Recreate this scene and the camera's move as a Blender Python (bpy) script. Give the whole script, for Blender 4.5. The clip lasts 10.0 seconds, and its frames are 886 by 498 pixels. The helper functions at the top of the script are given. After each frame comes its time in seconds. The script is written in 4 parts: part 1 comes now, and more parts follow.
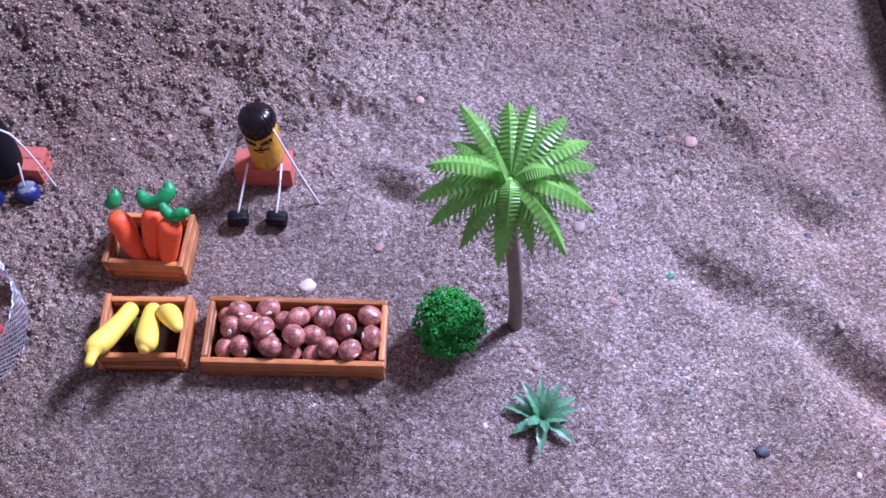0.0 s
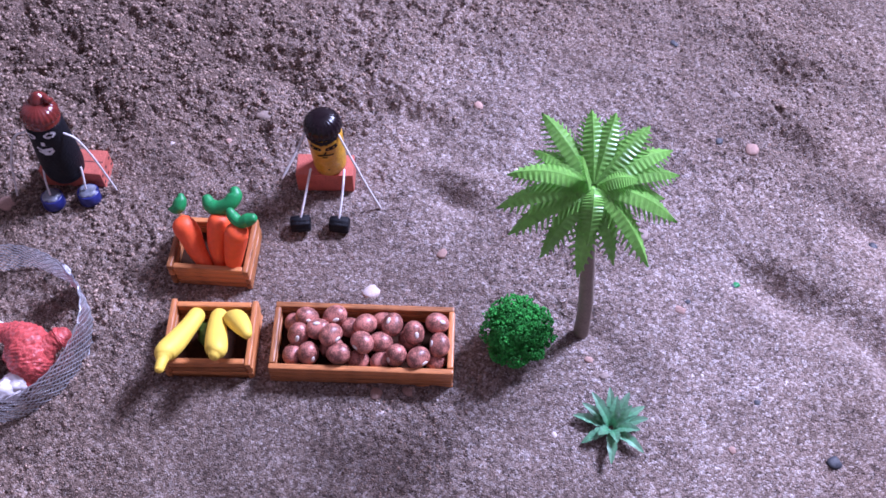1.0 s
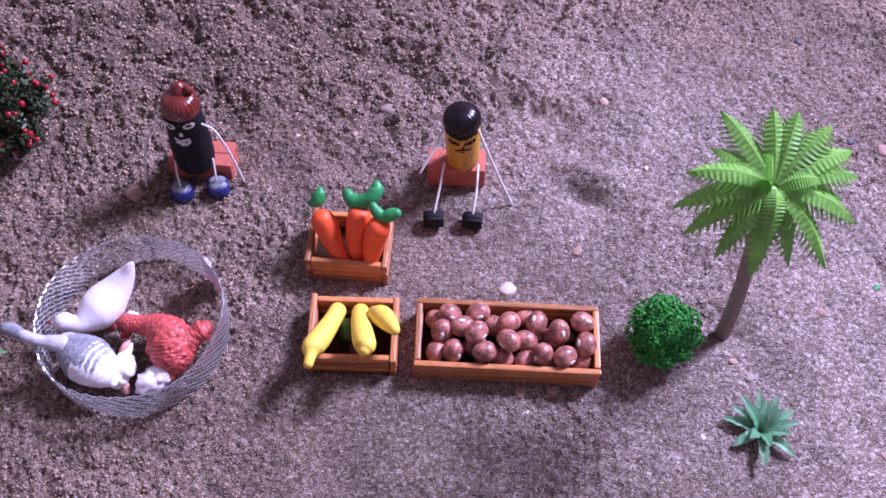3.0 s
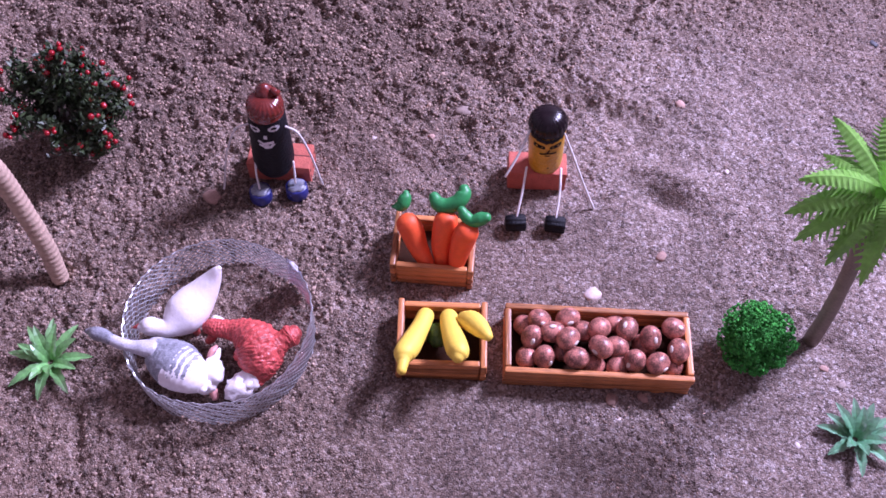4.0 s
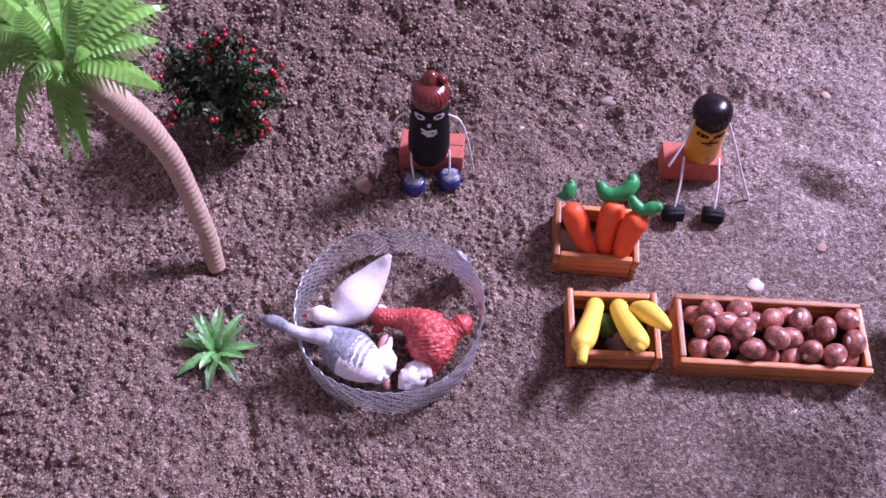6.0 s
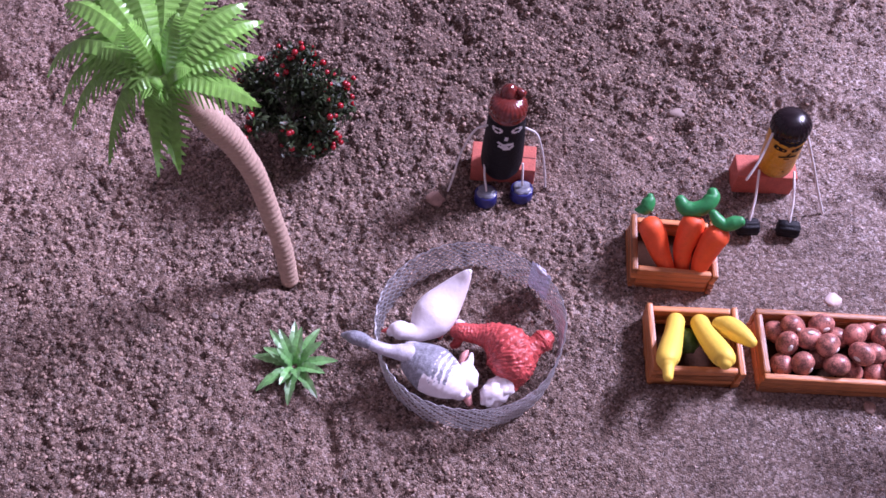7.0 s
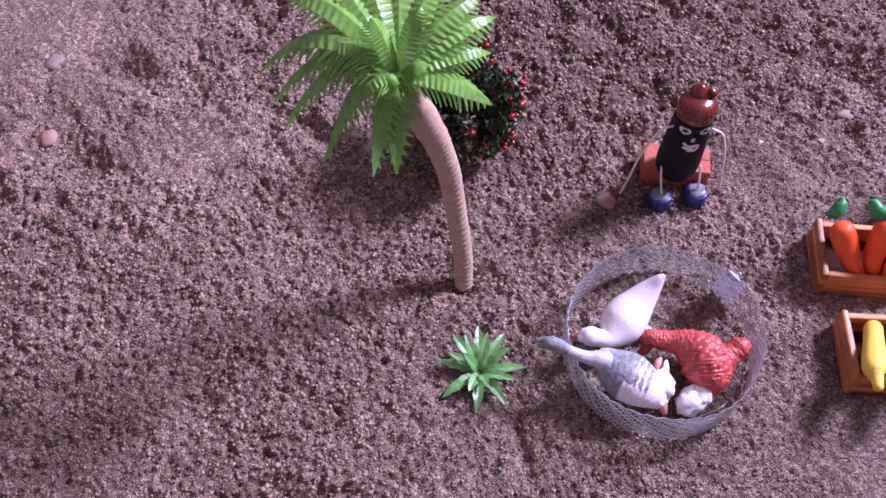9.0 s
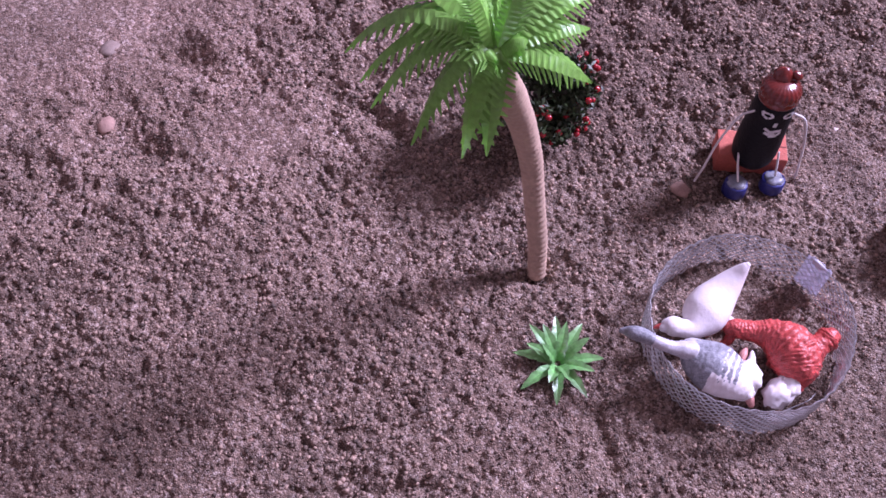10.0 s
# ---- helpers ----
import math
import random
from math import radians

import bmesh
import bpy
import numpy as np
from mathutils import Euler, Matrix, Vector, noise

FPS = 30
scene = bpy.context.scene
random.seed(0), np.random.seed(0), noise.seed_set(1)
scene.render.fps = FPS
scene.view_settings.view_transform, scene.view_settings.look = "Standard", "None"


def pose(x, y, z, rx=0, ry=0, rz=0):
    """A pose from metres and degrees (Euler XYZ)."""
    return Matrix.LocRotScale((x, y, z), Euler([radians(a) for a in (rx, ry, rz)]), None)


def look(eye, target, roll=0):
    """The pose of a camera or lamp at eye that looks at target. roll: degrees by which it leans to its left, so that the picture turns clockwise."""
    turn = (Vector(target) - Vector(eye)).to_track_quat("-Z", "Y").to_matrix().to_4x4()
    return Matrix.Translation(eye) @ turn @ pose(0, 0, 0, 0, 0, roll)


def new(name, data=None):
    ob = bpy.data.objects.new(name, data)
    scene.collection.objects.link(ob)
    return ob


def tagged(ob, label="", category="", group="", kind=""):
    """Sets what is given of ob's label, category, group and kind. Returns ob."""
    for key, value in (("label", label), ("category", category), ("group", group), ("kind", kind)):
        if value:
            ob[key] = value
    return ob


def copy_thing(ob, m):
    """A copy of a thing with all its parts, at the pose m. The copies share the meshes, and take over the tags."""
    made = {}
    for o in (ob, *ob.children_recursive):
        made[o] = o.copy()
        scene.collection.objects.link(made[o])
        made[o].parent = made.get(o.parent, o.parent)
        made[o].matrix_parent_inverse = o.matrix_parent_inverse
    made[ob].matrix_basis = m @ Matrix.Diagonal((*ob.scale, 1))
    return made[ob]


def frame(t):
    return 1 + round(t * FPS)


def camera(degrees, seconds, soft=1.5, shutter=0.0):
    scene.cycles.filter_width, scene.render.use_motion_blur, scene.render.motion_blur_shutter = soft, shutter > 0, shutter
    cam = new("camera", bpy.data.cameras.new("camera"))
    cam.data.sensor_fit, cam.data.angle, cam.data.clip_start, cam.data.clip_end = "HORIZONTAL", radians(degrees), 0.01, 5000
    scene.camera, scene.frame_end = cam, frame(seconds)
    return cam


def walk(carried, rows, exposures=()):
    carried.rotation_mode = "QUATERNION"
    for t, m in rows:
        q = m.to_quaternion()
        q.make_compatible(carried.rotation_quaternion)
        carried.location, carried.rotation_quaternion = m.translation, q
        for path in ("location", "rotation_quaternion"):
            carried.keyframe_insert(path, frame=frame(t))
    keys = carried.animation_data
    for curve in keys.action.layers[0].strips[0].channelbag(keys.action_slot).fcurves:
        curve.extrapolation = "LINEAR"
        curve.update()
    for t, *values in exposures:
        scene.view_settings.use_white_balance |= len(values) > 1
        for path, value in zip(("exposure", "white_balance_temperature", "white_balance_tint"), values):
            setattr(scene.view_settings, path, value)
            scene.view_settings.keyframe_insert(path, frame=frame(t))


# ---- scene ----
cam = camera(50.0, 10.0, soft=1.6)
PATH = [
    (0, (0.137, -0.274, 0.529), (0.153, 0.779, -1.172), 1.7),
    (0.5, (0.125, -0.268, 0.53), (0.135, 0.785, -1.17), 1.6),
    (1, (0.099, -0.269, 0.528), (0.104, 0.783, -1.173), 1.6),
    (1.5, (0.08, -0.266, 0.528), (0.083, 0.785, -1.174), 1.7),
    (2, (0.059, -0.268, 0.526), (0.056, 0.782, -1.176), 1.7),
    (2.5, (0.039, -0.268, 0.523), (0.031, 0.779, -1.181), 1.7),
    (4, (-0.035, -0.261, 0.517), (-0.048, 0.776, -1.193), 1.8),
    (4.5, (-0.061, -0.264, 0.514), (-0.082, 0.777, -1.193), 1.4),
    (5, (-0.08, -0.269, 0.509), (-0.101, 0.773, -1.198), 1.4),
    (5.5, (-0.107, -0.271, 0.507), (-0.125, 0.769, -1.202), 1.7),
    (7, (-0.178, -0.262, 0.507), (-0.2, 0.78, -1.2), 1.7),
    (7.5, (-0.204, -0.264, 0.506), (-0.225, 0.779, -1.2), 1.8),
    (8, (-0.227, -0.264, 0.502), (-0.251, 0.782, -1.203), 1.8),
    (8.5, (-0.252, -0.267, 0.494), (-0.289, 0.779, -1.21), 1.3),
    (9, (-0.28, -0.259, 0.493), (-0.321, 0.786, -1.211), 1.2),
    (9.5, (-0.3, -0.257, 0.478), (-0.344, 0.797, -1.222), 1.1),
    (10, (-0.32, -0.261, 0.475), (-0.369, 0.791, -1.226), 0.9),
]
walk(cam, [(t, look(eye, target, roll)) for t, eye, target, roll in PATH], [(0, 0.08, 5270, 34), (2.5, 0.09, 5540, 44), (4.5, 0.10, 5760, 51), (10, 0.16, 5960, 47)])

# ---- light ----
world = bpy.data.worlds.new("world")
scene.world = world
world.use_nodes = True
wn = world.node_tree
sky = wn.nodes.new("ShaderNodeTexSky")
sky.sky_type, sky.sun_disc = "NISHITA", False
sky.sun_elevation, sky.sun_rotation = radians(42), radians(53)
wn.links.new(sky.outputs[0], wn.nodes["Background"].inputs[0])
wn.nodes["Background"].inputs[1].default_value = 0.1

lamp = bpy.data.lights.new("window_light", "AREA")
lamp.shape, lamp.size, lamp.size_y = "RECTANGLE", 0.58, 0.58
lamp.energy, lamp.color = 165, (0.80, 0.86, 1.0)
window_light = new("window_light", lamp)
window_light.matrix_world = look((1.48, 1.12, 1.67), (0.0, 0.0, 0.0))


# ---- materials ----
def material(name, color, rough=0.5, metal=0.0, dark=0.7, light=1.2, scale=200.0, bump=0.0, bump_scale=None,
             subsurface=0.0, coat=0.0, island=0.0, per_object=0.0, stretch=None, band=(0.3, 0.7)):
    """A surface with colour variation at two scales and fine relief. Scales are per metre."""
    m = bpy.data.materials.new(name)
    m.use_nodes = True
    t = m.node_tree
    b = t.nodes["Principled BSDF"]
    b.inputs["Roughness"].default_value, b.inputs["Metallic"].default_value = rough, metal
    b.inputs["Coat Weight"].default_value = coat
    if subsurface:
        b.inputs["Subsurface Weight"].default_value = subsurface
        b.inputs["Subsurface Radius"].default_value = (0.004, 0.004, 0.003)
        b.inputs["Subsurface Scale"].default_value = 0.6
    co = t.nodes.new("ShaderNodeTexCoord")
    n1, n2 = t.nodes.new("ShaderNodeTexNoise"), t.nodes.new("ShaderNodeTexNoise")
    n1.inputs["Scale"].default_value, n2.inputs["Scale"].default_value = scale, scale * 5.3
    n1.inputs["Detail"].default_value = 3
    where = co.outputs["Object"]
    if stretch:
        along = t.nodes.new("ShaderNodeVectorMath")
        along.operation = "MULTIPLY"
        along.inputs[1].default_value = stretch
        t.links.new(where, along.inputs[0])
        where = along.outputs[0]
    for n in (n1, n2):
        t.links.new(where, n.inputs["Vector"])
    add = t.nodes.new("ShaderNodeMath")
    add.operation = "ADD"
    t.links.new(n1.outputs["Fac"], add.inputs[0])
    t.links.new(n2.outputs["Fac"], add.inputs[1])
    last = add.outputs[0]
    if island or per_object:
        src = t.nodes.new("ShaderNodeNewGeometry").outputs["Random Per Island"] if island else t.nodes.new("ShaderNodeObjectInfo").outputs["Random"]
        mul = t.nodes.new("ShaderNodeMath")
        mul.operation = "MULTIPLY_ADD"
        mul.inputs[1].default_value = island or per_object
        t.links.new(src, mul.inputs[0])
        t.links.new(last, mul.inputs[2])
        sub = t.nodes.new("ShaderNodeMath")
        sub.operation = "SUBTRACT"
        sub.inputs[1].default_value = (island or per_object) / 2
        t.links.new(mul.outputs[0], sub.inputs[0])
        last = sub.outputs[0]
    ramp = t.nodes.new("ShaderNodeValToRGB")
    half = t.nodes.new("ShaderNodeMath")
    half.operation = "MULTIPLY"
    half.inputs[1].default_value = 0.5
    t.links.new(last, half.inputs[0])
    t.links.new(half.outputs[0], ramp.inputs[0])
    e = ramp.color_ramp.elements
    e[0].position, e[1].position = band
    e[0].color = (*[c * dark for c in color], 1)
    e[1].color = (*[min(1, c * light) for c in color], 1)
    t.links.new(ramp.outputs[0], b.inputs["Base Color"])
    if bump:
        nb = t.nodes.new("ShaderNodeTexNoise")
        nb.inputs["Scale"].default_value = bump_scale or scale * 3
        nb.inputs["Detail"].default_value = 4
        t.links.new(where, nb.inputs["Vector"])
        bp = t.nodes.new("ShaderNodeBump")
        bp.inputs["Strength"].default_value, bp.inputs["Distance"].default_value = bump, 0.001
        t.links.new(nb.outputs["Fac"], bp.inputs["Height"])
        t.links.new(bp.outputs[0], b.inputs["Normal"])
    return m


def sand_material():
    m = bpy.data.materials.new("sand")
    m.use_nodes = True
    t = m.node_tree
    b = t.nodes["Principled BSDF"]
    b.inputs["Roughness"].default_value = 0.85
    co = t.nodes.new("ShaderNodeTexCoord").outputs["Object"]

    def tex(kind, scale, **kw):
        n = t.nodes.new(kind)
        n.inputs["Scale"].default_value = scale
        for k, v in kw.items():
            n.inputs[k].default_value = v
        t.links.new(co, n.inputs["Vector"])
        return n

    def ramp(src, stops):
        r = t.nodes.new("ShaderNodeValToRGB")
        el = r.color_ramp.elements
        while len(el) < len(stops):
            el.new(0.5)
        for e, (p, c) in zip(el, stops):
            e.position, e.color = p, (*c, 1)
        t.links.new(src, r.inputs[0])
        return r.outputs[0]

    def mix(kind, fac, a, c):
        x = t.nodes.new("ShaderNodeMix")
        x.data_type, x.blend_type = "RGBA", kind
        if isinstance(fac, float):
            x.inputs[0].default_value = fac
        else:
            t.links.new(fac, x.inputs[0])
        t.links.new(a, x.inputs[6])
        t.links.new(c, x.inputs[7])
        return x.outputs[2]

    grains = tex("ShaderNodeTexVoronoi", 1050.0)
    split = t.nodes.new("ShaderNodeSeparateColor")
    t.links.new(grains.outputs["Color"], split.inputs[0])
    colour = ramp(split.outputs[0], SAND_STOPS)
    coarse = tex("ShaderNodeTexVoronoi", 480.0)
    split2 = t.nodes.new("ShaderNodeSeparateColor")
    t.links.new(coarse.outputs["Color"], split2.inputs[0])
    colour2 = ramp(split2.outputs[0], SAND_STOPS)
    colour = mix("MIX", 0.4, colour, colour2)
    patch = ramp(tex("ShaderNodeTexNoise", 22.0, Detail=5.0).outputs["Fac"], [(0.32, (0.72, 0.68, 0.66)), (0.65, (1.12, 1.1, 1.1))])
    colour = mix("MULTIPLY", 1.0, colour, patch)
    wide = ramp(tex("ShaderNodeTexNoise", 5.0, Detail=3.0).outputs["Fac"], [(0.35, (0.88, 0.84, 0.82)), (0.65, (1.06, 1.06, 1.06))])
    colour = mix("MULTIPLY", 1.0, colour, wide)
    # a darker stretch of sand at the back
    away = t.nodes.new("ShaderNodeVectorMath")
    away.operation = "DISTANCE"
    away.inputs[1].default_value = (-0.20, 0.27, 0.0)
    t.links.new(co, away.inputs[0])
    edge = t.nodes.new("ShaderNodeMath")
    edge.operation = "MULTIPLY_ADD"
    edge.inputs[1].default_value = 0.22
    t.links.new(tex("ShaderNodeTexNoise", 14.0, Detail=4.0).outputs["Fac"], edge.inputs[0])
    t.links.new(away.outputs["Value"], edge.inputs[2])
    far_tone = ramp(edge.outputs[0], [(0.22, (0.54, 0.49, 0.47)), (0.40, (1.0, 1.0, 1.0))])
    colour = mix("MULTIPLY", 1.0, colour, far_tone)
    # paler sand in three places, and soft shade painted into the sand's colour
    # the painted shade lies before the crates, left of the ringed palm, far right
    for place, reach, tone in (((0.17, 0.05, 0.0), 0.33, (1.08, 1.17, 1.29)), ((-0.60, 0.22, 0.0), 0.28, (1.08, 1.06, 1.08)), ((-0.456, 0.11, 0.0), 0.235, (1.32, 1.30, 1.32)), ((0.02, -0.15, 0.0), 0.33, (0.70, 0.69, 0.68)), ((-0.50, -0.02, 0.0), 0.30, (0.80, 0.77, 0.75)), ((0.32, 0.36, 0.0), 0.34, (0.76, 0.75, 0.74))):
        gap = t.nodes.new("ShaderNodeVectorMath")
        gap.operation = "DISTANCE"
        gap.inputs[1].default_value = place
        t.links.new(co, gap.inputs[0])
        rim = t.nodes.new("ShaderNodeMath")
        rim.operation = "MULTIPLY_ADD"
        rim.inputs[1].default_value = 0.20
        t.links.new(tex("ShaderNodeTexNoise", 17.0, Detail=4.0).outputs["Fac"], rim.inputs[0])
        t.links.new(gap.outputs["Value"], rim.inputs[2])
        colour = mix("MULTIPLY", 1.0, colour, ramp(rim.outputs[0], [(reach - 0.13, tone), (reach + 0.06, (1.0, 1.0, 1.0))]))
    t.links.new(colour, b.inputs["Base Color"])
    rough = ramp(split.outputs[1], [(0.0, (0.95,) * 3), (0.9, (0.8,) * 3), (0.97, (0.25,) * 3)])
    t.links.new(rough, b.inputs["Roughness"])
    bp = t.nodes.new("ShaderNodeBump")
    bp.inputs["Strength"].default_value, bp.inputs["Distance"].default_value = 0.9, 0.0009
    bp.invert = True
    t.links.new(grains.outputs["Distance"], bp.inputs["Height"])
    bp2 = t.nodes.new("ShaderNodeBump")
    bp2.inputs["Strength"].default_value, bp2.inputs["Distance"].default_value = 0.7, 0.0018
    t.links.new(tex("ShaderNodeTexNoise", 420.0, Detail=4.0).outputs["Fac"], bp2.inputs["Height"])
    t.links.new(bp.outputs[0], bp2.inputs["Normal"])
    t.links.new(bp2.outputs[0], b.inputs["Normal"])
    return m


SAND_STOPS = [(0.0, (0.050, 0.031, 0.024)), (0.25, (0.150, 0.097, 0.072)), (0.5, (0.255, 0.176, 0.135)),
              (0.8, (0.36, 0.262, 0.208)), (0.97, (0.66, 0.56, 0.50))]
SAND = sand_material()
GRAIN = material("loose_grain", (0.25, 0.172, 0.132), 0.85, scale=60, island=1.0, dark=0.35, light=1.75, bump=0.4, bump_scale=1500)
STICK = material("stained_wood", (0.50, 0.185, 0.060), 0.42, scale=260, dark=0.45, light=1.45, bump=0.35, bump_scale=900, per_object=0.6, stretch=(0.09, 1.0, 1.0))
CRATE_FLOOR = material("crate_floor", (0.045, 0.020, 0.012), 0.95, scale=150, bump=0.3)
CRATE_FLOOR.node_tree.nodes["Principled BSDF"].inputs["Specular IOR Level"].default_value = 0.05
BEAN = material("bean_skin", (0.41, 0.155, 0.118), 0.40, scale=230, dark=0.42, light=1.45, band=(0.42, 0.58), coat=0.05, per_object=0.10)
EYE = material("bean_eye", (0.75, 0.66, 0.58), 0.5, scale=500)
CARROT = material("orange_clay", (0.88, 0.105, 0.020), 0.58, scale=90, dark=0.88, light=1.08, bump=0.12, bump_scale=500, subsurface=0.1)
CLAY_GREEN = material("green_clay", (0.015, 0.27, 0.075), 0.45, scale=120, dark=0.8, light=1.15, bump=0.15, bump_scale=500)
SQUASH = material("yellow_clay", (0.86, 0.61, 0.075), 0.6, scale=90, dark=0.9, light=1.06, bump=0.12, bump_scale=500, subsurface=0.1)
PEPPER = material("dark_green_clay", (0.045, 0.11, 0.015), 0.5, scale=250, dark=0.5, light=1.4, bump=0.5, bump_scale=700)
FROND = material("palm_plastic", (0.28, 0.60, 0.115), 0.26, scale=70, dark=0.8, light=1.25, subsurface=0.4, per_object=0.5)
TRUNK_BROWN = material("trunk_tan", (0.50, 0.35, 0.26), 0.55, scale=90, dark=0.8, light=1.15, bump=0.3, bump_scale=600)
TRUNK_GREY = material("trunk_grey", (0.25, 0.19, 0.15), 0.6, scale=120, dark=0.7, light=1.2, bump=0.3, bump_scale=600)
ALOE_A = material("aloe_green", (0.15, 0.42, 0.12), 0.35, scale=110, dark=0.75, light=1.3, subsurface=0.4, per_object=0.5)
ALOE_B = material("aloe_blue_green", (0.10, 0.30, 0.15), 0.38, scale=110, dark=0.75, light=1.3, subsurface=0.4, per_object=0.5)
MOSS = material("moss_flock", (0.028, 0.275, 0.036), 0.95, scale=300, dark=0.6, light=1.5, island=0.8, bump=0.8, bump_scale=1800)
NEEDLE = material("dark_foliage", (0.030, 0.048, 0.017), 0.5, scale=200, dark=0.5, light=1.7, island=1.0)
TWIG = material("twig", (0.075, 0.055, 0.045), 0.7, scale=300)
BERRY = material("red_berry", (0.34, 0.010, 0.015), 0.25, scale=300, dark=0.75, light=1.2, coat=0.3)
WIRE = material("galvanised_wire", (0.62, 0.63, 0.66), 0.34, 0.85, scale=150, dark=0.7, light=1.2)
GLUE = material("white_glue", (0.60, 0.58, 0.66), 0.35, scale=250, dark=0.75, light=1.15, bump=0.5, bump_scale=500)
WHITE_PLASTIC = material("white_plastic", (0.86, 0.80, 0.82), 0.42, scale=120, dark=0.93, light=1.05, bump=0.25, bump_scale=450)
GREY_PLASTIC = material("grey_plastic", (0.23, 0.235, 0.265), 0.45, scale=330, dark=0.45, light=1.8, bump=0.6, bump_scale=420)
RED_PLASTIC = material("russet_plastic", (0.56, 0.085, 0.075), 0.40, scale=300, dark=0.4, light=1.5, bump=1.0, bump_scale=330)
PALE_PLASTIC = material("pale_grey_plastic", (0.50, 0.48, 0.52), 0.45, scale=220, dark=0.7, light=1.3, bump=0.4, bump_scale=420)
PINK_PLASTIC = material("pink_plastic", (0.66, 0.30, 0.27), 0.45, scale=200)
BRICK = material("brick_red", (0.52, 0.125, 0.085), 0.75, scale=130, dark=0.75, light=1.2, bump=0.4, bump_scale=900)
HOLE_SHADE = material("brick_hole_shade", (0.10, 0.03, 0.025), 0.9, scale=300)
MUSTARD = material("mustard_paint", (0.66, 0.33, 0.012), 0.35, scale=160, dark=0.72, light=1.12, bump=0.6, bump_scale=350, coat=0.2)
BLACK_GLOSS = material("black_gloss", (0.010, 0.005, 0.007), 0.24, scale=200, coat=0.0)
BLACK_GLOSS.node_tree.nodes["Principled BSDF"].inputs["Specular IOR Level"].default_value = 0.35
BLACK_PAINT = material("black_paint", (0.005, 0.005, 0.008), 0.6, scale=260, bump=0.5, bump_scale=600)
BLACK_PAINT.node_tree.nodes["Principled BSDF"].inputs["Specular IOR Level"].default_value = 0.25
BROWN_GLOSS = material("russet_gloss", (0.16, 0.022, 0.016), 0.22, scale=150, coat=0.35)
WHITE_PAINT = material("white_paint", (0.74, 0.74, 0.76), 0.6, scale=350, dark=0.7, light=1.1)
STRING = material("white_cord", (0.78, 0.74, 0.73), 0.55, scale=300, dark=0.85, light=1.05)
BLUE_CAP = material("blue_plastic", (0.025, 0.030, 0.17), 0.35, scale=200)
GREY_CAP = material("cap_glue", (0.20, 0.21, 0.25), 0.4, scale=260, dark=0.6, light=1.4)
PEBBLE_PINK = material("pebble_pink", (0.40, 0.245, 0.195), 0.8, scale=180, bump=0.3, per_object=0.5)
PEBBLE_GREY = material("pebble_grey", (0.30, 0.225, 0.19), 0.7, scale=180, bump=0.3, per_object=0.6)
PEBBLE_DARK = material("pebble_dark", (0.05, 0.05, 0.06), 0.6, scale=180, bump=0.3)
PEBBLE_WHITE = material("pebble_white", (0.62, 0.51, 0.48), 0.5, scale=180, bump=0.3)
TRAY_WOOD = material("tray_wood", (0.10, 0.065, 0.05), 0.6, scale=25, bump=0.3, bump_scale=200)
TABLE_WOOD = material("table_wood", (0.22, 0.13, 0.075), 0.45, scale=12, bump=0.2, bump_scale=120)
PLASTER = material("wall_plaster", (0.34, 0.28, 0.27), 0.9, scale=3, dark=0.93, light=1.05, bump=0.3, bump_scale=80)
CEILING_PAINT = material("ceiling_paint", (0.46, 0.41, 0.40), 0.9, scale=3, dark=0.95, light=1.03, bump=0.2, bump_scale=90)
FLOOR_TILE = material("floor_cement", (0.30, 0.25, 0.22), 0.6, scale=6, bump=0.2, bump_scale=60)
FRAME_PAINT = material("frame_paint", (0.70, 0.69, 0.66), 0.4, scale=20, dark=0.95, light=1.03)


# ---- building helpers ----
rng = random.Random(7)


def to_mesh(name, bm, mats, smooth=True):
    me = bpy.data.meshes.new(name)
    bm.normal_update()
    bm.to_mesh(me)
    bm.free()
    for m in (mats if isinstance(mats, (list, tuple)) else [mats]):
        me.materials.append(m)
    if smooth:
        for p in me.polygons:
            p.use_smooth = True
    return me


def thing(name, loc=(0, 0, 0), rz=0, label="", category="", group=""):
    ob = new(name)
    ob.empty_display_size = 0.01
    ob.matrix_world = pose(*loc, 0, 0, rz)
    return tagged(ob, label, category, group)


def part(name, bm, mats, parent, label="", smooth=True):
    ob = new(name, to_mesh(name, bm, mats, smooth))
    ob.parent = parent
    return tagged(ob, label)


def share(name, me, parent, m):
    ob = new(name, me)
    ob.parent = parent
    ob.matrix_basis = m
    return ob


def solid(name, bm, mats, loc=(0, 0, 0), rz=0, label="", category="", group="", kind="", smooth=True):
    ob = new(name, to_mesh(name, bm, mats, smooth))
    ob.matrix_world = pose(*loc, 0, 0, rz)
    return tagged(ob, label, category, group, kind)


def since(bm, n, idx):
    bm.faces.ensure_lookup_table()
    for f in bm.faces[n:]:
        f.material_index = idx


def box(bm, x0, x1, y0, y1, z0, z1, bevel=0.0, idx=0):
    n = len(bm.faces)
    r = bmesh.ops.create_cube(bm, size=1, matrix=Matrix.Translation(((x0 + x1) / 2, (y0 + y1) / 2, (z0 + z1) / 2)) @ Matrix.Diagonal((x1 - x0, y1 - y0, z1 - z0, 1)))
    if bevel:
        edges = list({e for v in r["verts"] for e in v.link_edges})
        bmesh.ops.bevel(bm, geom=edges, offset=bevel, segments=2, affect="EDGES", profile=0.6)
    since(bm, n, idx)
    return bm


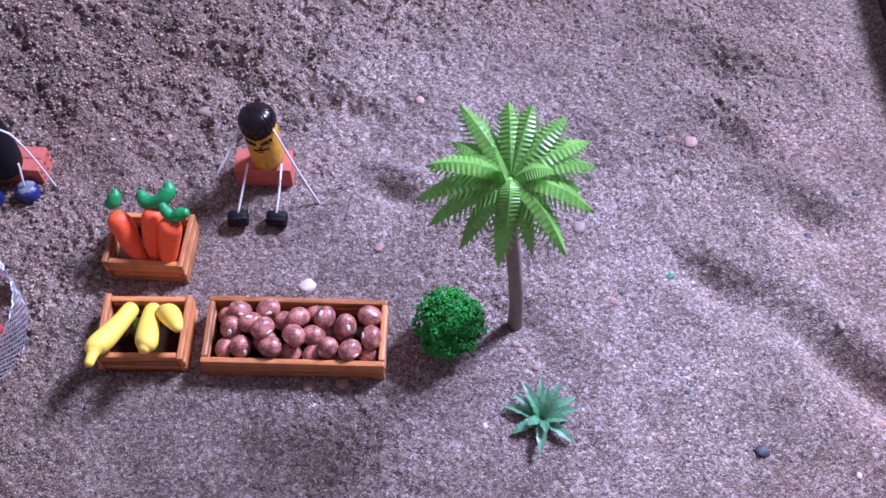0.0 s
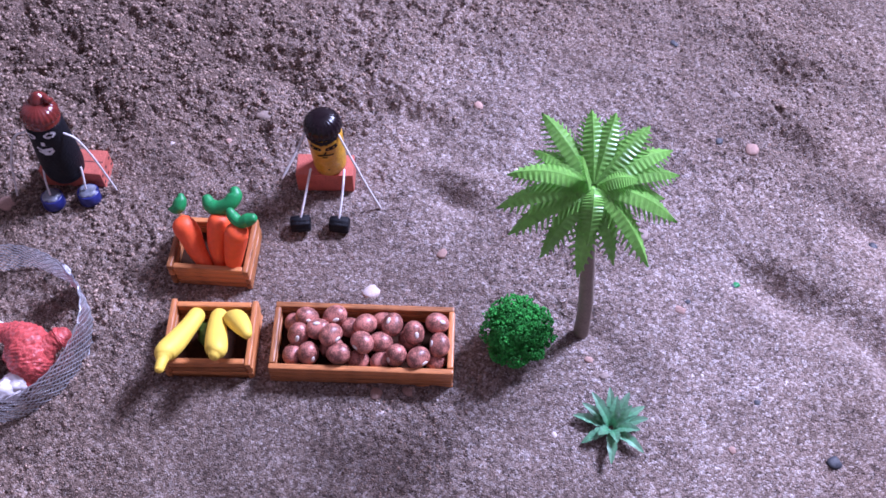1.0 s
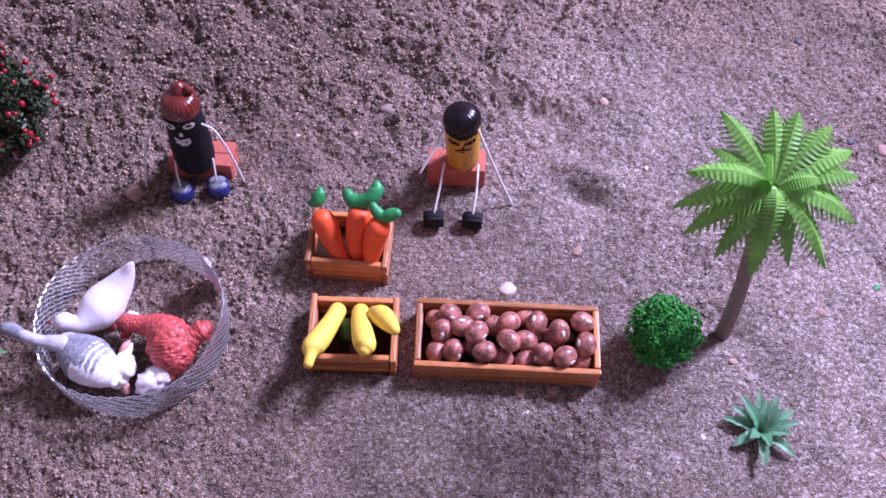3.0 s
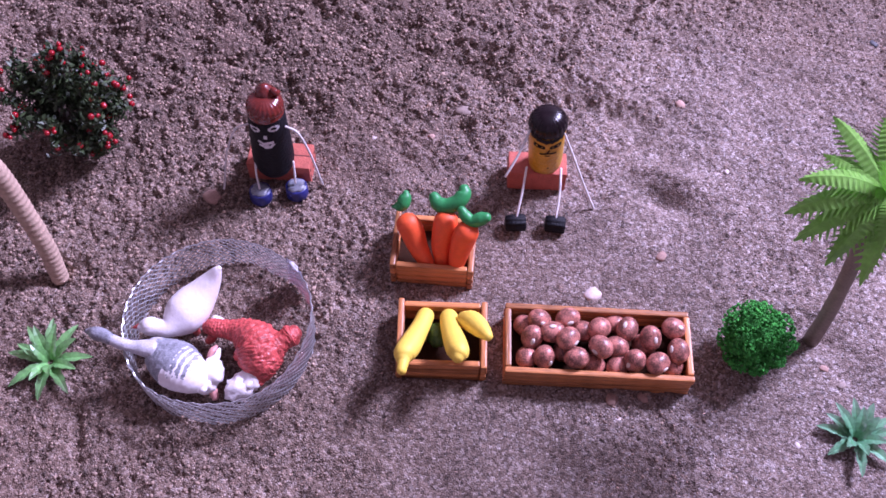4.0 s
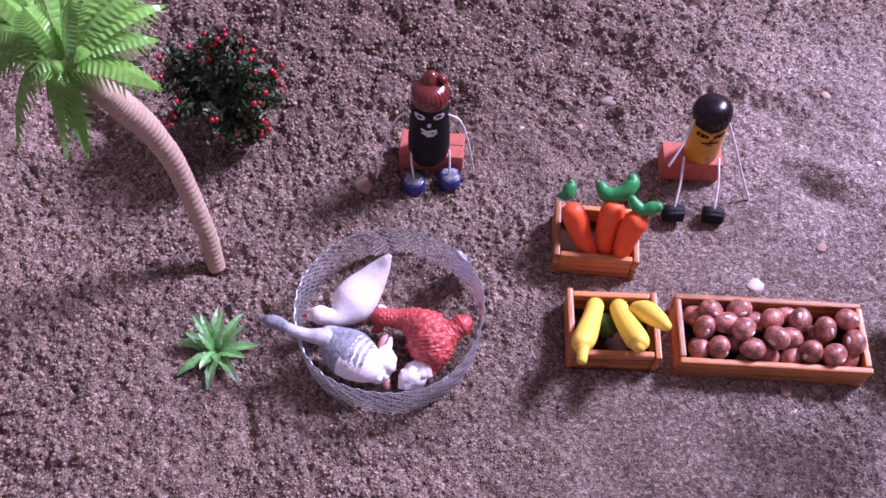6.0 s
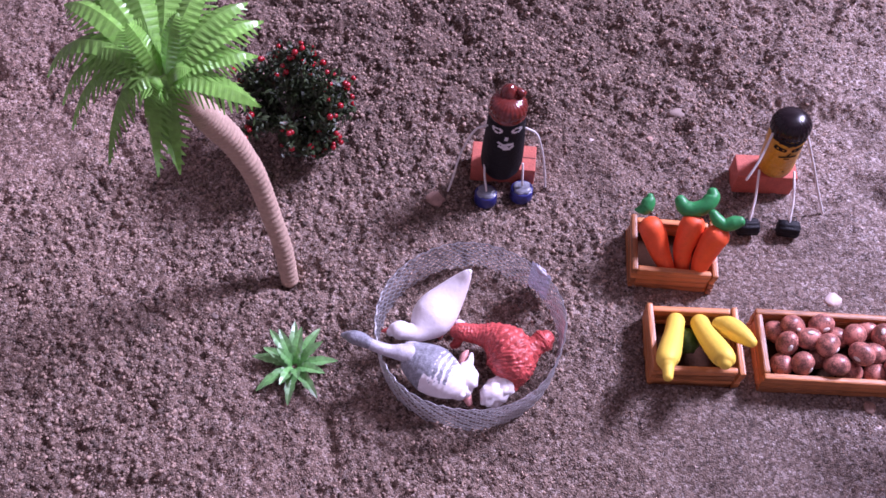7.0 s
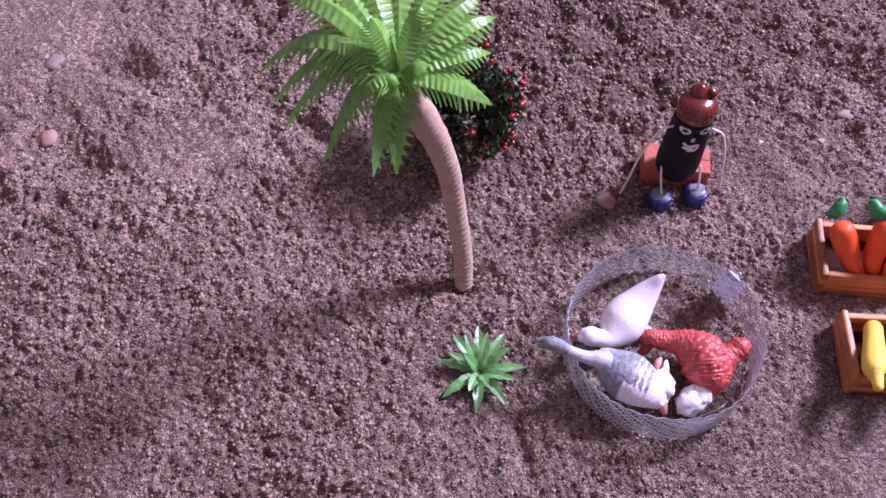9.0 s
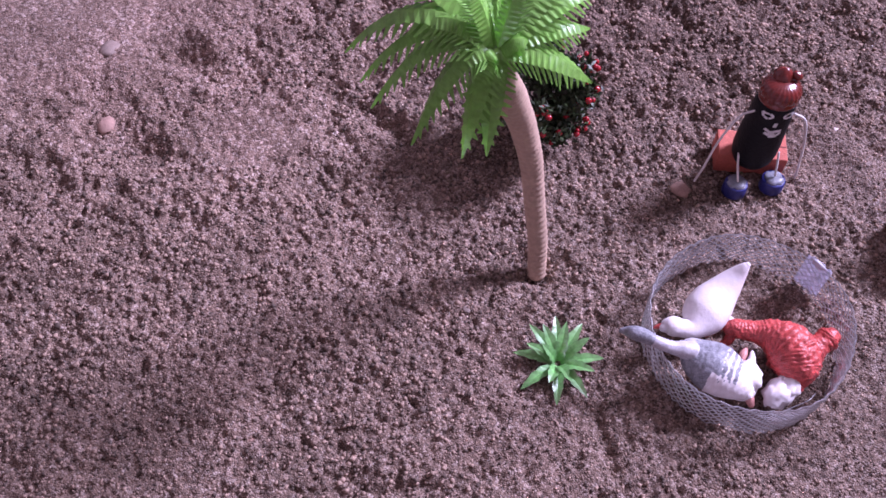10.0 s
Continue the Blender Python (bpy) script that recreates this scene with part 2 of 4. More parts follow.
def smooth_path(points, steps):
    """Points and radii on a smooth curve through the given (x, y, z, r)."""
    p = np.array(points, float)
    p = np.vstack([2 * p[0] - p[1], p, 2 * p[-1] - p[-2]])
    out = []
    for i in range(1, len(p) - 2):
        for k in range(steps):
            u = k / steps
            a, b, c, d = p[i - 1], p[i], p[i + 1], p[i + 2]
            out.append(0.5 * (2 * b + (c - a) * u + (2 * a - 5 * b + 4 * c - d) * u * u + (3 * b - a - 3 * c + d) * u ** 3))
    out.append(p[-2])
    return np.array(out)


def tube(bm, points, steps=4, seg=12, idx=0, squash=1.0, ridge=None, ends=True):
    """A round body along (x, y, z, radius) points, closed with domes."""
    n = len(bm.faces)
    c = smooth_path(points, steps) if steps > 1 else np.array(points, float)
    rings = []
    side = None
    for i, (x, y, z, r) in enumerate(c):
        d = Vector(c[min(i + 1, len(c) - 1)][:3] - c[max(i - 1, 0)][:3]).normalized()
        if side is None:
            side = d.cross(Vector((0, 0, 1)) if abs(d.z) < 0.9 else Vector((0, 1, 0))).normalized()
        side = (side - d * side.dot(d)).normalized()
        up = d.cross(side) * -1
        r = max(r, 1e-5)
        ring = []
        for k in range(seg):
            a = 2 * math.pi * k / seg
            q = r * (ridge(i, k) if ridge else 1)
            ring.append(bm.verts.new(Vector((x, y, z)) + side * (math.cos(a) * q) + up * (math.sin(a) * q * squash)))
        rings.append(ring)
    for a, b in zip(rings, rings[1:]):
        for k in range(seg):
            bm.faces.new((a[k], a[(k + 1) % seg], b[(k + 1) % seg], b[k]))
    if ends:
        for ring, i, j in ((rings[0], 0, 1), (rings[-1], -1, -2)):
            d = Vector(c[i][:3] - c[j][:3]).normalized()
            r = max(c[i][3], 1e-5)
            o = Vector(c[i][:3])
            for k in range(1, 3):
                near = [bm.verts.new(o + (v.co - o) * (0.86, 0.58)[k - 1] / (1, 0.86)[k - 1] + d * r * (0.38, 0.26)[k - 1]) for v in ring]
                o = o + d * r * (0.38, 0.26)[k - 1]
                for n_ in range(seg):
                    bm.faces.new((ring[n_], ring[(n_ + 1) % seg], near[(n_ + 1) % seg], near[n_]))
                ring = near
            tip = bm.verts.new(o + d * r * 0.14)
            for k in range(seg):
                f = (ring[k], ring[(k + 1) % seg], tip)
                bm.faces.new(f if i else f[::-1])
    bmesh.ops.recalc_face_normals(bm, faces=bm.faces[n:])
    since(bm, n, idx)
    return bm


def ball(bm, loc, r, idx=0, sub=2, rough=0.0, freq=200.0, rot=None):
    n = len(bm.faces)
    v0 = len(bm.verts)
    rx, ry, rz = (r, r, r) if isinstance(r, (int, float)) else r
    m = Matrix.Translation(loc) @ (rot.to_matrix().to_4x4() if rot else Matrix()) @ Matrix.Diagonal((rx, ry, rz, 1))
    made = bmesh.ops.create_icosphere(bm, subdivisions=sub, radius=1)["verts"]
    for v in made:
        k = 1 + (rough * noise.noise(v.co * rx * freq + Vector(loc) * 313) if rough else 0)
        v.co = m @ (v.co * k)
    since(bm, n, idx)
    return bm


def lathe(bm, profile, seg=28, m=Matrix(), idx=0, flute=None):
    n = len(bm.faces)
    rings = []
    for r, z in profile:
        rings.append([bm.verts.new(m @ Vector((math.cos(a) * r * (flute(k, z) if flute else 1), math.sin(a) * r * (flute(k, z) if flute else 1), z)))
                      for k in range(seg) for a in (2 * math.pi * k / seg,)])
    for a, b in zip(rings, rings[1:]):
        for k in range(seg):
            bm.faces.new((a[k], a[(k + 1) % seg], b[(k + 1) % seg], b[k]))
    for ring, flip in ((rings[0], True), (rings[-1], False)):
        bm.faces.new(ring[::-1] if flip else ring)
    bmesh.ops.recalc_face_normals(bm, faces=bm.faces[n:])
    since(bm, n, idx)
    return bm


# ---- the room ----
X0, X1, Y0, Y1, Z0, Z1 = -1.7, 1.5, -1.5, 2.0, -0.83, 2.3
WY0, WY1, WZ0, WZ1 = 0.82, 1.42, 1.37, 1.97


def setting(name, boxes, mat, label, parent=None):
    b = bmesh.new()
    for q in boxes:
        box(b, *q)
    return solid(name, b, mat, label=label, category=name.split("_")[0], kind="structure", smooth=False)


setting("floor", [(X0, X1, Y0, Y1, Z0 - 0.1, Z0)], FLOOR_TILE, "grey-brown cement floor of the room")
setting("ceiling", [(X0, X1, Y0, Y1, Z1, Z1 + 0.1)], CEILING_PAINT, "plain off-white ceiling of the room")
setting("wall_north", [(X0 - 0.12, X1 + 0.12, Y1, Y1 + 0.12, Z0 - 0.1, Z1 + 0.1)], PLASTER, "plain plastered wall of the room")
setting("wall_south", [(X0 - 0.12, X1 + 0.12, Y0 - 0.12, Y0, Z0 - 0.1, Z1 + 0.1)], PLASTER, "plain plastered wall of the room")
setting("wall_west", [(X0 - 0.12, X0, Y0, Y1, Z0 - 0.1, Z1 + 0.1)], PLASTER, "plain plastered wall of the room")
setting("wall_east", [(X1, X1 + 0.12, Y0, WY0, Z0 - 0.1, Z1 + 0.1), (X1, X1 + 0.12, WY1, Y1, Z0 - 0.1, Z1 + 0.1),
                      (X1, X1 + 0.12, WY0, WY1, Z0 - 0.1, WZ0), (X1, X1 + 0.12, WY0, WY1, WZ1, Z1 + 0.1)], PLASTER, "plastered wall with an open window")
window = thing("window_1", (X1 + 0.05, (WY0 + WY1) / 2, WZ0), label="open daylit window with a pale painted frame", category="window")
window["kind"] = "structure"
W2 = (WY1 - WY0) / 2
for q in ((-0.03, 0.03, -W2, W2, 0, 0.04), (-0.03, 0.03, -W2, W2, 0.56, 0.6), (-0.03, 0.03, -W2, -W2 + 0.04, 0.04, 0.56), (-0.03, 0.03, W2 - 0.04, W2, 0.04, 0.56)):
    part("window_frame", box(bmesh.new(), *q, bevel=0.004), FRAME_PAINT, window, smooth=False)

# table and sand tray
TX0, TX1, TY0, TY1 = -0.72, 0.484, -0.20, 0.37
table = thing("table", (-0.19, 0.05, Z0), label="brown wooden table under the sand tray", category="table")
part("tabletop", box(bmesh.new(), -0.8, 0.8, -0.55, 0.55, 0.71, 0.745, 0.004), TABLE_WOOD, table, smooth=False)
for sx in (-1, 1):
    for sy in (-1, 1):
        part("leg", box(bmesh.new(), sx * 0.74 - 0.025, sx * 0.74 + 0.025, sy * 0.49 - 0.025, sy * 0.49 + 0.025, 0, 0.71, 0.003), TABLE_WOOD, table, smooth=False)
tray = thing("sand_tray", (0, 0, -0.085), label="dark wooden tray filled with loose sand", category="tray")
part("bottom", box(bmesh.new(), TX0 - 0.02, TX1 + 0.02, TY0 - 0.02, TY1 + 0.02, 0, 0.012), TRAY_WOOD, tray, smooth=False)
for q in ((TX1, TX1 + 0.02, TY0 - 0.02, TY1 + 0.02), (TX0 - 0.02, TX0, TY0 - 0.02, TY1 + 0.02), (TX0, TX1, TY0 - 0.02, TY0), (TX0, TX1, TY1, TY1 + 0.02)):
    part("side_board", box(bmesh.new(), *q, 0.012, 0.125, 0.002), TRAY_WOOD, tray, smooth=False)


# ---- the sand ----
grid_rng = np.random.default_rng(11)


def lattice(x, y, cell):
    """Smooth random values between -1 and 1 with features of the given size."""
    table_ = grid_rng.uniform(-1, 1, (int(2.0 / cell) + 4, int(1.4 / cell) + 4))
    u, v = (x + 1.0) / cell, (y + 0.6) / cell
    i, j = u.astype(int), v.astype(int)
    fu, fv = u - i, v - j
    fu, fv = fu * fu * (3 - 2 * fu), fv * fv * (3 - 2 * fv)
    return ((table_[i, j] * (1 - fu) + table_[i + 1, j] * fu) * (1 - fv) + (table_[i, j + 1] * (1 - fu) + table_[i + 1, j + 1] * fu) * fv)


STEP = 0.00115
gx, gy = np.meshgrid(np.arange(TX0 + 0.001, TX1 - 0.0005, STEP), np.arange(TY0 + 0.001, TY1 - 0.0005, STEP), indexing="ij")
# the left and far sand is crumbly, the right-hand sand smoother with soft hollows
crumbly = np.clip(0.62 - (gx - 0.02) * 1.8 + (gy - 0.02) * 2.2 + 0.45 * lattice(gx, gy, 0.09), 0.12, 1.25)
smooth_far = np.exp(-((gx + 0.60) / 0.11) ** 2 - ((gy - 0.22) / 0.11) ** 2) + np.exp(-((gx + 0.456) / 0.035) ** 2 - ((gy - 0.11) / 0.025) ** 2)
crumbly *= 1 - 0.85 * np.clip(smooth_far, 0, 1)
# warped coordinates give the clods ragged outlines
wx = gx + 0.0040 * lattice(gx, gy, 0.013) + 0.0015 * lattice(gx, gy, 0.0045)
wy = gy + 0.0040 * lattice(gx, gy, 0.013) + 0.0015 * lattice(gx, gy, 0.0045)
gz = 0.0018 * lattice(gx, gy, 0.07) + 0.0016 * lattice(wx, wy, 0.028) * (0.4 + crumbly)
back = np.clip((gy - 0.05 + 0.4 * np.clip(-0.30 - gx, 0, 0.3)) * 9, 0, 1) * np.clip((0.22 - gx) * 6, 0, 1)
heap = np.clip(lattice(wx, wy, 0.021) + 0.8 * lattice(wx, wy, 0.012) + 0.4 * lattice(wx, wy, 0.006), -1, 0.8)
gz += back * crumbly * 0.0032 * heap
fine = 0.55 * lattice(wx, wy, 0.0105) + 0.6 * lattice(wx, wy, 0.0060) + 0.75 * lattice(wx, wy, 0.0038) + 0.6 * lattice(gx, gy, 0.0026)
gz += (0.10 + 0.90 * crumbly) * 0.00142 * np.where(fine > 0, fine * 0.75, fine * 1.5)
gz += (0.15 + 0.85 * crumbly) * (0.0006 * lattice(gx, gy, 0.0029) + 0.0006 * lattice(gx, gy, 0.0021))
for dx, dy, sx, sy, turn, deep in ((0.105, 0.098, 0.020, 0.010, -25, 0.006), (0.315, 0.030, 0.032, 0.012, -40, 0.006), (0.345, 0.150, 0.030, 0.012, -45, 0.004),
                                  (0.385, 0.085, 0.030, 0.013, -40, 0.005), (0.375, -0.010, 0.050, 0.014, -48, 0.005), (0.345, 0.215, 0.030, 0.016, -30, 0.005),
                                  (0.405, -0.045, 0.035, 0.012, -50, 0.004), (-0.2790, 0.0225, 0.0110, 0.0090, 0, 0.006), (0.189, 0.002, 0.012, 0.009, 0, 0.003),
                                  (-0.178, 0.142, 0.012, 0.009, 0, 0.005), (-0.51, 0.17, 0.025, 0.012, -20, 0.005), (-0.38, 0.17, 0.022, 0.008, 0, 0.005),
                                  (-0.37, 0.12, 0.02, 0.008, -30, 0.005), (-0.53, 0.095, 0.03, 0.012, -30, 0.004), (-0.243, -0.075, 0.004, 0.020, 14, 0.003),
                                  (0.02, 0.155, 0.03, 0.012, 20, 0.004), (0.065, 0.175, 0.03, 0.010, -20, 0.004), (-0.05, 0.115, 0.02, 0.010, 10, 0.003),
                                  (-0.03, 0.21, 0.03, 0.012, 0, 0.005), (-0.30, 0.21, 0.05, 0.015, 15, 0.005)):
    a = radians(turn)
    u, v = (gx - dx) * math.cos(a) + (gy - dy) * math.sin(a), -(gx - dx) * math.sin(a) + (gy - dy) * math.cos(a)
    gz -= 1.9 * deep * np.exp(-(u / sx) ** 2 - (v / sy) ** 2)
    gz += deep * 0.6 * np.exp(-(u / (sx * 1.1)) ** 2 - ((v - 1.9 * sy) / (sy * 0.8)) ** 2)
# the crates press the sand flat
for cx, cy, hx, hy in ((0.054, -0.017, 0.056, 0.024), (-0.037, -0.0157, 0.028, 0.0235), (-0.0445, 0.0462, 0.027, 0.022)):
    inside = (abs(gx - cx) < hx - 0.002) & (abs(gy - cy) < hy - 0.002)
    gz[inside] = np.minimum(gz[inside], -0.0012)
NX, NY = gx.shape


def sand_height(x, y):
    i, j = int(round((x - gx[0, 0]) / STEP)), int(round((y - gy[0, 0]) / STEP))
    return float(gz[min(max(i, 0), NX - 1), min(max(j, 0), NY - 1)])


me = bpy.data.meshes.new("ground")
me.vertices.add(NX * NY)
me.vertices.foreach_set("co", np.stack([gx, gy, gz], -1).astype(np.float32).ravel())
ids = np.arange(NX * NY).reshape(NX, NY)
quads = np.stack([ids[:-1, :-1], ids[1:, :-1], ids[1:, 1:], ids[:-1, 1:]], -1).reshape(-1, 4)
me.loops.add(quads.size)
me.loops.foreach_set("vertex_index", quads.ravel().astype(np.int32))
me.polygons.add(len(quads))
me.polygons.foreach_set("loop_start", np.arange(0, quads.size, 4, dtype=np.int32))
me.update(calc_edges=True)
me.validate()
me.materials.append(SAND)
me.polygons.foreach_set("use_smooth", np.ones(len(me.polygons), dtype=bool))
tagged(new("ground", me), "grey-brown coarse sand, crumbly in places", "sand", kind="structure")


def crumbs(count, seed):
    """Loose grains and crumbs on the sand, all in one mesh."""
    r = np.random.default_rng(seed)
    base = np.array([(1, 0, 0), (-1, 0, 0), (0, 1, 0), (0, -1, 0), (0, 0, 1), (0, 0, -1)], float)
    tri = np.array([(0, 2, 4), (2, 1, 4), (1, 3, 4), (3, 0, 4), (2, 0, 5), (1, 2, 5), (3, 1, 5), (0, 3, 5)])
    x, y = r.uniform(TX0 + 0.03, TX1 - 0.005, count), r.uniform(-0.14, 0.33, count)
    size = 0.00036 + 0.00095 * r.random(count) ** 3
    i, j = ((x - gx[0, 0]) / STEP).round().astype(int), ((y - gy[0, 0]) / STEP).round().astype(int)
    i = i.clip(0, NX - 1)
    size *= 0.06 + 1.22 * crumbly[i, j]
    z = gz[i, j] + size * 0.15
    jig = base[None] * r.uniform(0.6, 1.25, (count, 6, 1)) + r.uniform(-0.25, 0.25, (count, 6, 3))
    a = r.uniform(0, 6.28, count)
    rx = jig[..., 0] * np.cos(a)[:, None] - jig[..., 1] * np.sin(a)[:, None]
    ry = jig[..., 0] * np.sin(a)[:, None] + jig[..., 1] * np.cos(a)[:, None]
    v = np.stack([rx, ry, jig[..., 2] * 0.8], -1) * size[:, None, None] + np.stack([x, y, z], -1)[:, None]
    f = (tri[None] + 6 * np.arange(count)[:, None, None]).reshape(-1, 3)
    q = bpy.data.meshes.new("sand_grains")
    q.vertices.add(count * 6)
    q.vertices.foreach_set("co", v.astype(np.float32).ravel())
    q.loops.add(f.size)
    q.loops.foreach_set("vertex_index", f.ravel().astype(np.int32))
    q.polygons.add(len(f))
    q.polygons.foreach_set("loop_start", np.arange(0, f.size, 3, dtype=np.int32))
    q.update(calc_edges=True)
    q.materials.append(GRAIN)
    return tagged(new("sand_grains", q), "loose pale and dark sand grains lying on the sand", "sand grains", kind="stuff")


crumbs(150000, 5)


# ---- pebbles ----
def pebble(x, y, size, mat, word, flat=0.28):
    size *= 0.88
    b = bmesh.new()
    ball(b, (0, 0, 0), (size, size * rng.uniform(0.65, 0.9), size * flat), sub=2, rough=0.5, freq=1.1 / size)
    solid("pebble", b, mat, (x, y, sand_height(x, y) - size * flat * 0.1), rng.uniform(0, 180), f"small {word} pebble half sunk in the sand", "pebble", "pebbles on the sand")


for x, y, s, k in ((0.0555, 0.025, 0.0068, "w"), (0.330, -0.081, 0.0055, "d"), (0.317, 0.147, 0.007, "p"), (0.388, 0.071, 0.005, "d"), (0.393, 0.002, 0.0045, "g"),
                   (0.424, 0.103, 0.0035, "d"), (0.251, 0.017, 0.0045, "p"), (0.257, 0.023, 0.0025, "d"), (0.403, -0.062, 0.0045, "p"), (0.063, -0.046, 0.005, "p"),
                   (0.082, -0.043, 0.0045, "p"), (0.066, -0.057, 0.0025, "w"), (0.200, -0.030, 0.0035, "g"), (0.191, -0.019, 0.0035, "p"), (0.168, -0.068, 0.0025, "w"),
                   (0.233, 0.073, 0.0065, "g"), (0.312, 0.195, 0.005, "g"), (0.101, 0.054, 0.0055, "p"), (0.294, 0.153, 0.004, "d"), (0.124, 0.181, 0.005, "p"),
                   (0.383, -0.095, 0.003, "w"), (-0.191, 0.086, 0.0085, "p"), (-0.554, 0.113, 0.009, "p"), (-0.029, 0.168, 0.0085, "g"), (-0.566, 0.176, 0.009, "g"),
                   (-0.426, -0.090, 0.003, "p"), (-0.318, -0.007, 0.003, "g"), (-0.343, -0.028, 0.003, "g"), (0.272, 0.246, 0.005, "d"), (0.271, -0.075, 0.003, "p"),
                   (-0.089, 0.137, 0.002, "w"), (0.150, 0.123, 0.0025, "w"), (0.288, 0.036, 0.0025, "d"), (0.29, -0.045, 0.0025, "d"), (-0.05, 0.14, 0.003, "p")):
    m, word = {"w": (PEBBLE_WHITE, "white"), "p": (PEBBLE_PINK, "pinkish"), "g": (PEBBLE_GREY, "grey"), "d": (PEBBLE_DARK, "dark")}[k]
    pebble(x, y, s, m, word)


b = bmesh.new()
ball(b, (0, 0, 0), (0.0032, 0.0018, 0.0008), sub=2, rough=0.6, freq=500)
solid("leaf_scrap", b, CLAY_GREEN, (0.2900, 0.0370, sand_height(0.29, 0.037) + 0.0005), 30, "tiny green plastic scrap lying on the sand", "scrap")


# ---- wooden crates ----
def stick_mesh(length, w, h):
    b = bmesh.new()
    box(b, -length / 2, length / 2, -w / 2, w / 2, -h / 2, h / 2, bevel=min(w, h) * 0.28)
    return to_mesh("stick", b, STICK, False)


def crate(loc, rz, lx, ly, height, rows, sides_out, label):
    """A box of stacked sticks; sides_out: the short sides run past the front and back and stand a little higher."""
    c = thing("crate", loc, rz, label, "crate", "wooden crates on the sand")
    w = 0.0036
    h = height / rows
    along = stick_mesh(lx - 2 * w if sides_out else lx, w, h * 0.97)
    across = stick_mesh(ly if sides_out else ly - 2 * w, w, h * 0.97)
    for k in range(rows):
        z = h * (k + 0.5)
        for s in (-1, 1):
            j = rng.uniform(-0.0003, 0.0003)
            share("stick", along, c, pose(rng.uniform(-0.0005, 0.0005), s * (ly / 2 - w / 2) + j - (0.001 * s if sides_out else 0), z, rng.uniform(-3, 3), 0, rng.uniform(-0.3, 0.3)))
            share("stick", across, c, pose(s * (lx / 2 - w / 2) + j, rng.uniform(-0.0006, 0.0006), z + (0.0012 if sides_out else 0), rng.uniform(-3, 3), 0, 90 + rng.uniform(-0.7, 0.7)))
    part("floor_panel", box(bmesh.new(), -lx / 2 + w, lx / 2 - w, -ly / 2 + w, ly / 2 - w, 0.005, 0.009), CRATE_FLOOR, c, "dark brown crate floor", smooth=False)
    return c


crate((0.0540, -0.0168, -0.0055), -0.4, 0.1085, 0.0445, 0.0240, 4, False, "long orange-brown stick crate full of speckled beans")
crate((-0.0370, -0.0155, -0.0065), 0.6, 0.0525, 0.0430, 0.0245, 4, True, "small orange-brown stick crate holding yellow clay squash")
crate((-0.0445, 0.0462, -0.0030), -2.5, 0.0510, 0.0400, 0.0215, 4, True, "small orange-brown stick crate holding clay carrots")


# ---- beans ----
def bean_source():
    b = bmesh.new()
    bmesh.ops.create_uvsphere(b, u_segments=20, v_segments=12, radius=1)
    for v in b.verts:
        x, y, z = v.co
        dent = 0.16 * math.exp(-(x / 0.45) ** 2) * max(0, y)
        v.co = Vector((x * 0.0076, (y - dent) * 0.0066, z * 0.0064))
    t = thing("bean", (0, 0, -0.3))
    skin = part("skin", b, BEAN, t)
    e = bmesh.new()
    bmesh.ops.create_uvsphere(e, u_segments=10, v_segments=6, radius=1)
    for v in e.verts:
        v.co = Vector((v.co.x * 0.0023, 0.0056 + v.co.y * 0.0006, v.co.z * 0.0013))
    part("eye", e, EYE, skin, "white bean eye")
    return t


first = bean_source()
tagged(first, "glossy red-brown speckled bean lying in the crate", "bean", "beans in the long crate")
# place, height, and the way in which the white eye faces (degrees east and north of straight up)
BEANS = ((0.0198, -0.0050, 0.0190, 20, -48), (0.0364, -0.0034, 0.0190, 10, -54), (0.0549, -0.0084, 0.0180, 180, -28), (0.0711, -0.0085, 0.0190, -23,
         1), (0.0981, -0.0073, 0.0200, 34, -15), (0.0154, -0.0158, 0.0180, 0, -54), (0.0271, -0.0134, 0.0210, -5, 9), (0.0356, -0.0191, 0.0250, 56, -41),
         (0.0458, -0.0084, 0.0130, 180, -28), (0.0842, -0.0142, 0.0200, 20, -38), (0.0995, -0.0218, 0.0200, -56, -5), (0.0225, -0.0281, 0.0180, 37, -57),
         (0.0407, -0.0289, 0.0200, 180, -28), (0.0542, -0.0231, 0.0240, -48, -48), (0.0645, -0.0190, 0.0160, 180, -28), (0.0741, -0.0286, 0.0190, -52, -43),
         (0.0875, -0.0298, 0.0190, 48, -54), (0.0653, -0.0294, 0.0115, 180, -28), (0.0126, -0.0264, 0.0120, 180, -28), (0.0118, -0.0053, 0.0110, 180, -28),
         (0.0981, -0.0276, 0.0110, 180, -28), (0.0511, -0.0288, 0.0110, 180, -28), (0.0817, -0.0146, 0.0110, 180, -28), (0.0654, -0.0023, 0.0110, 180, -28),
         (0.0351, -0.0205, 0.0110, 180, -28))
for n, (x, y, z, east, north) in enumerate(BEANS):
    eye_way = Vector((math.sin(radians(east)), math.sin(radians(north)), 0))
    eye_way.z = math.sqrt(max(0.05, 1 - eye_way.length_squared)) * (-1 if east == 180 else 1)
    turn = eye_way.normalized().to_track_quat("Y", "Z").to_euler()
    m = pose(x, y, z) @ turn.to_matrix().to_4x4() @ pose(0, 0, 0, 0, rng.uniform(-90, 90), 0)
    if n:
        copy_thing(first, m)
    else:
        first.matrix_world = m


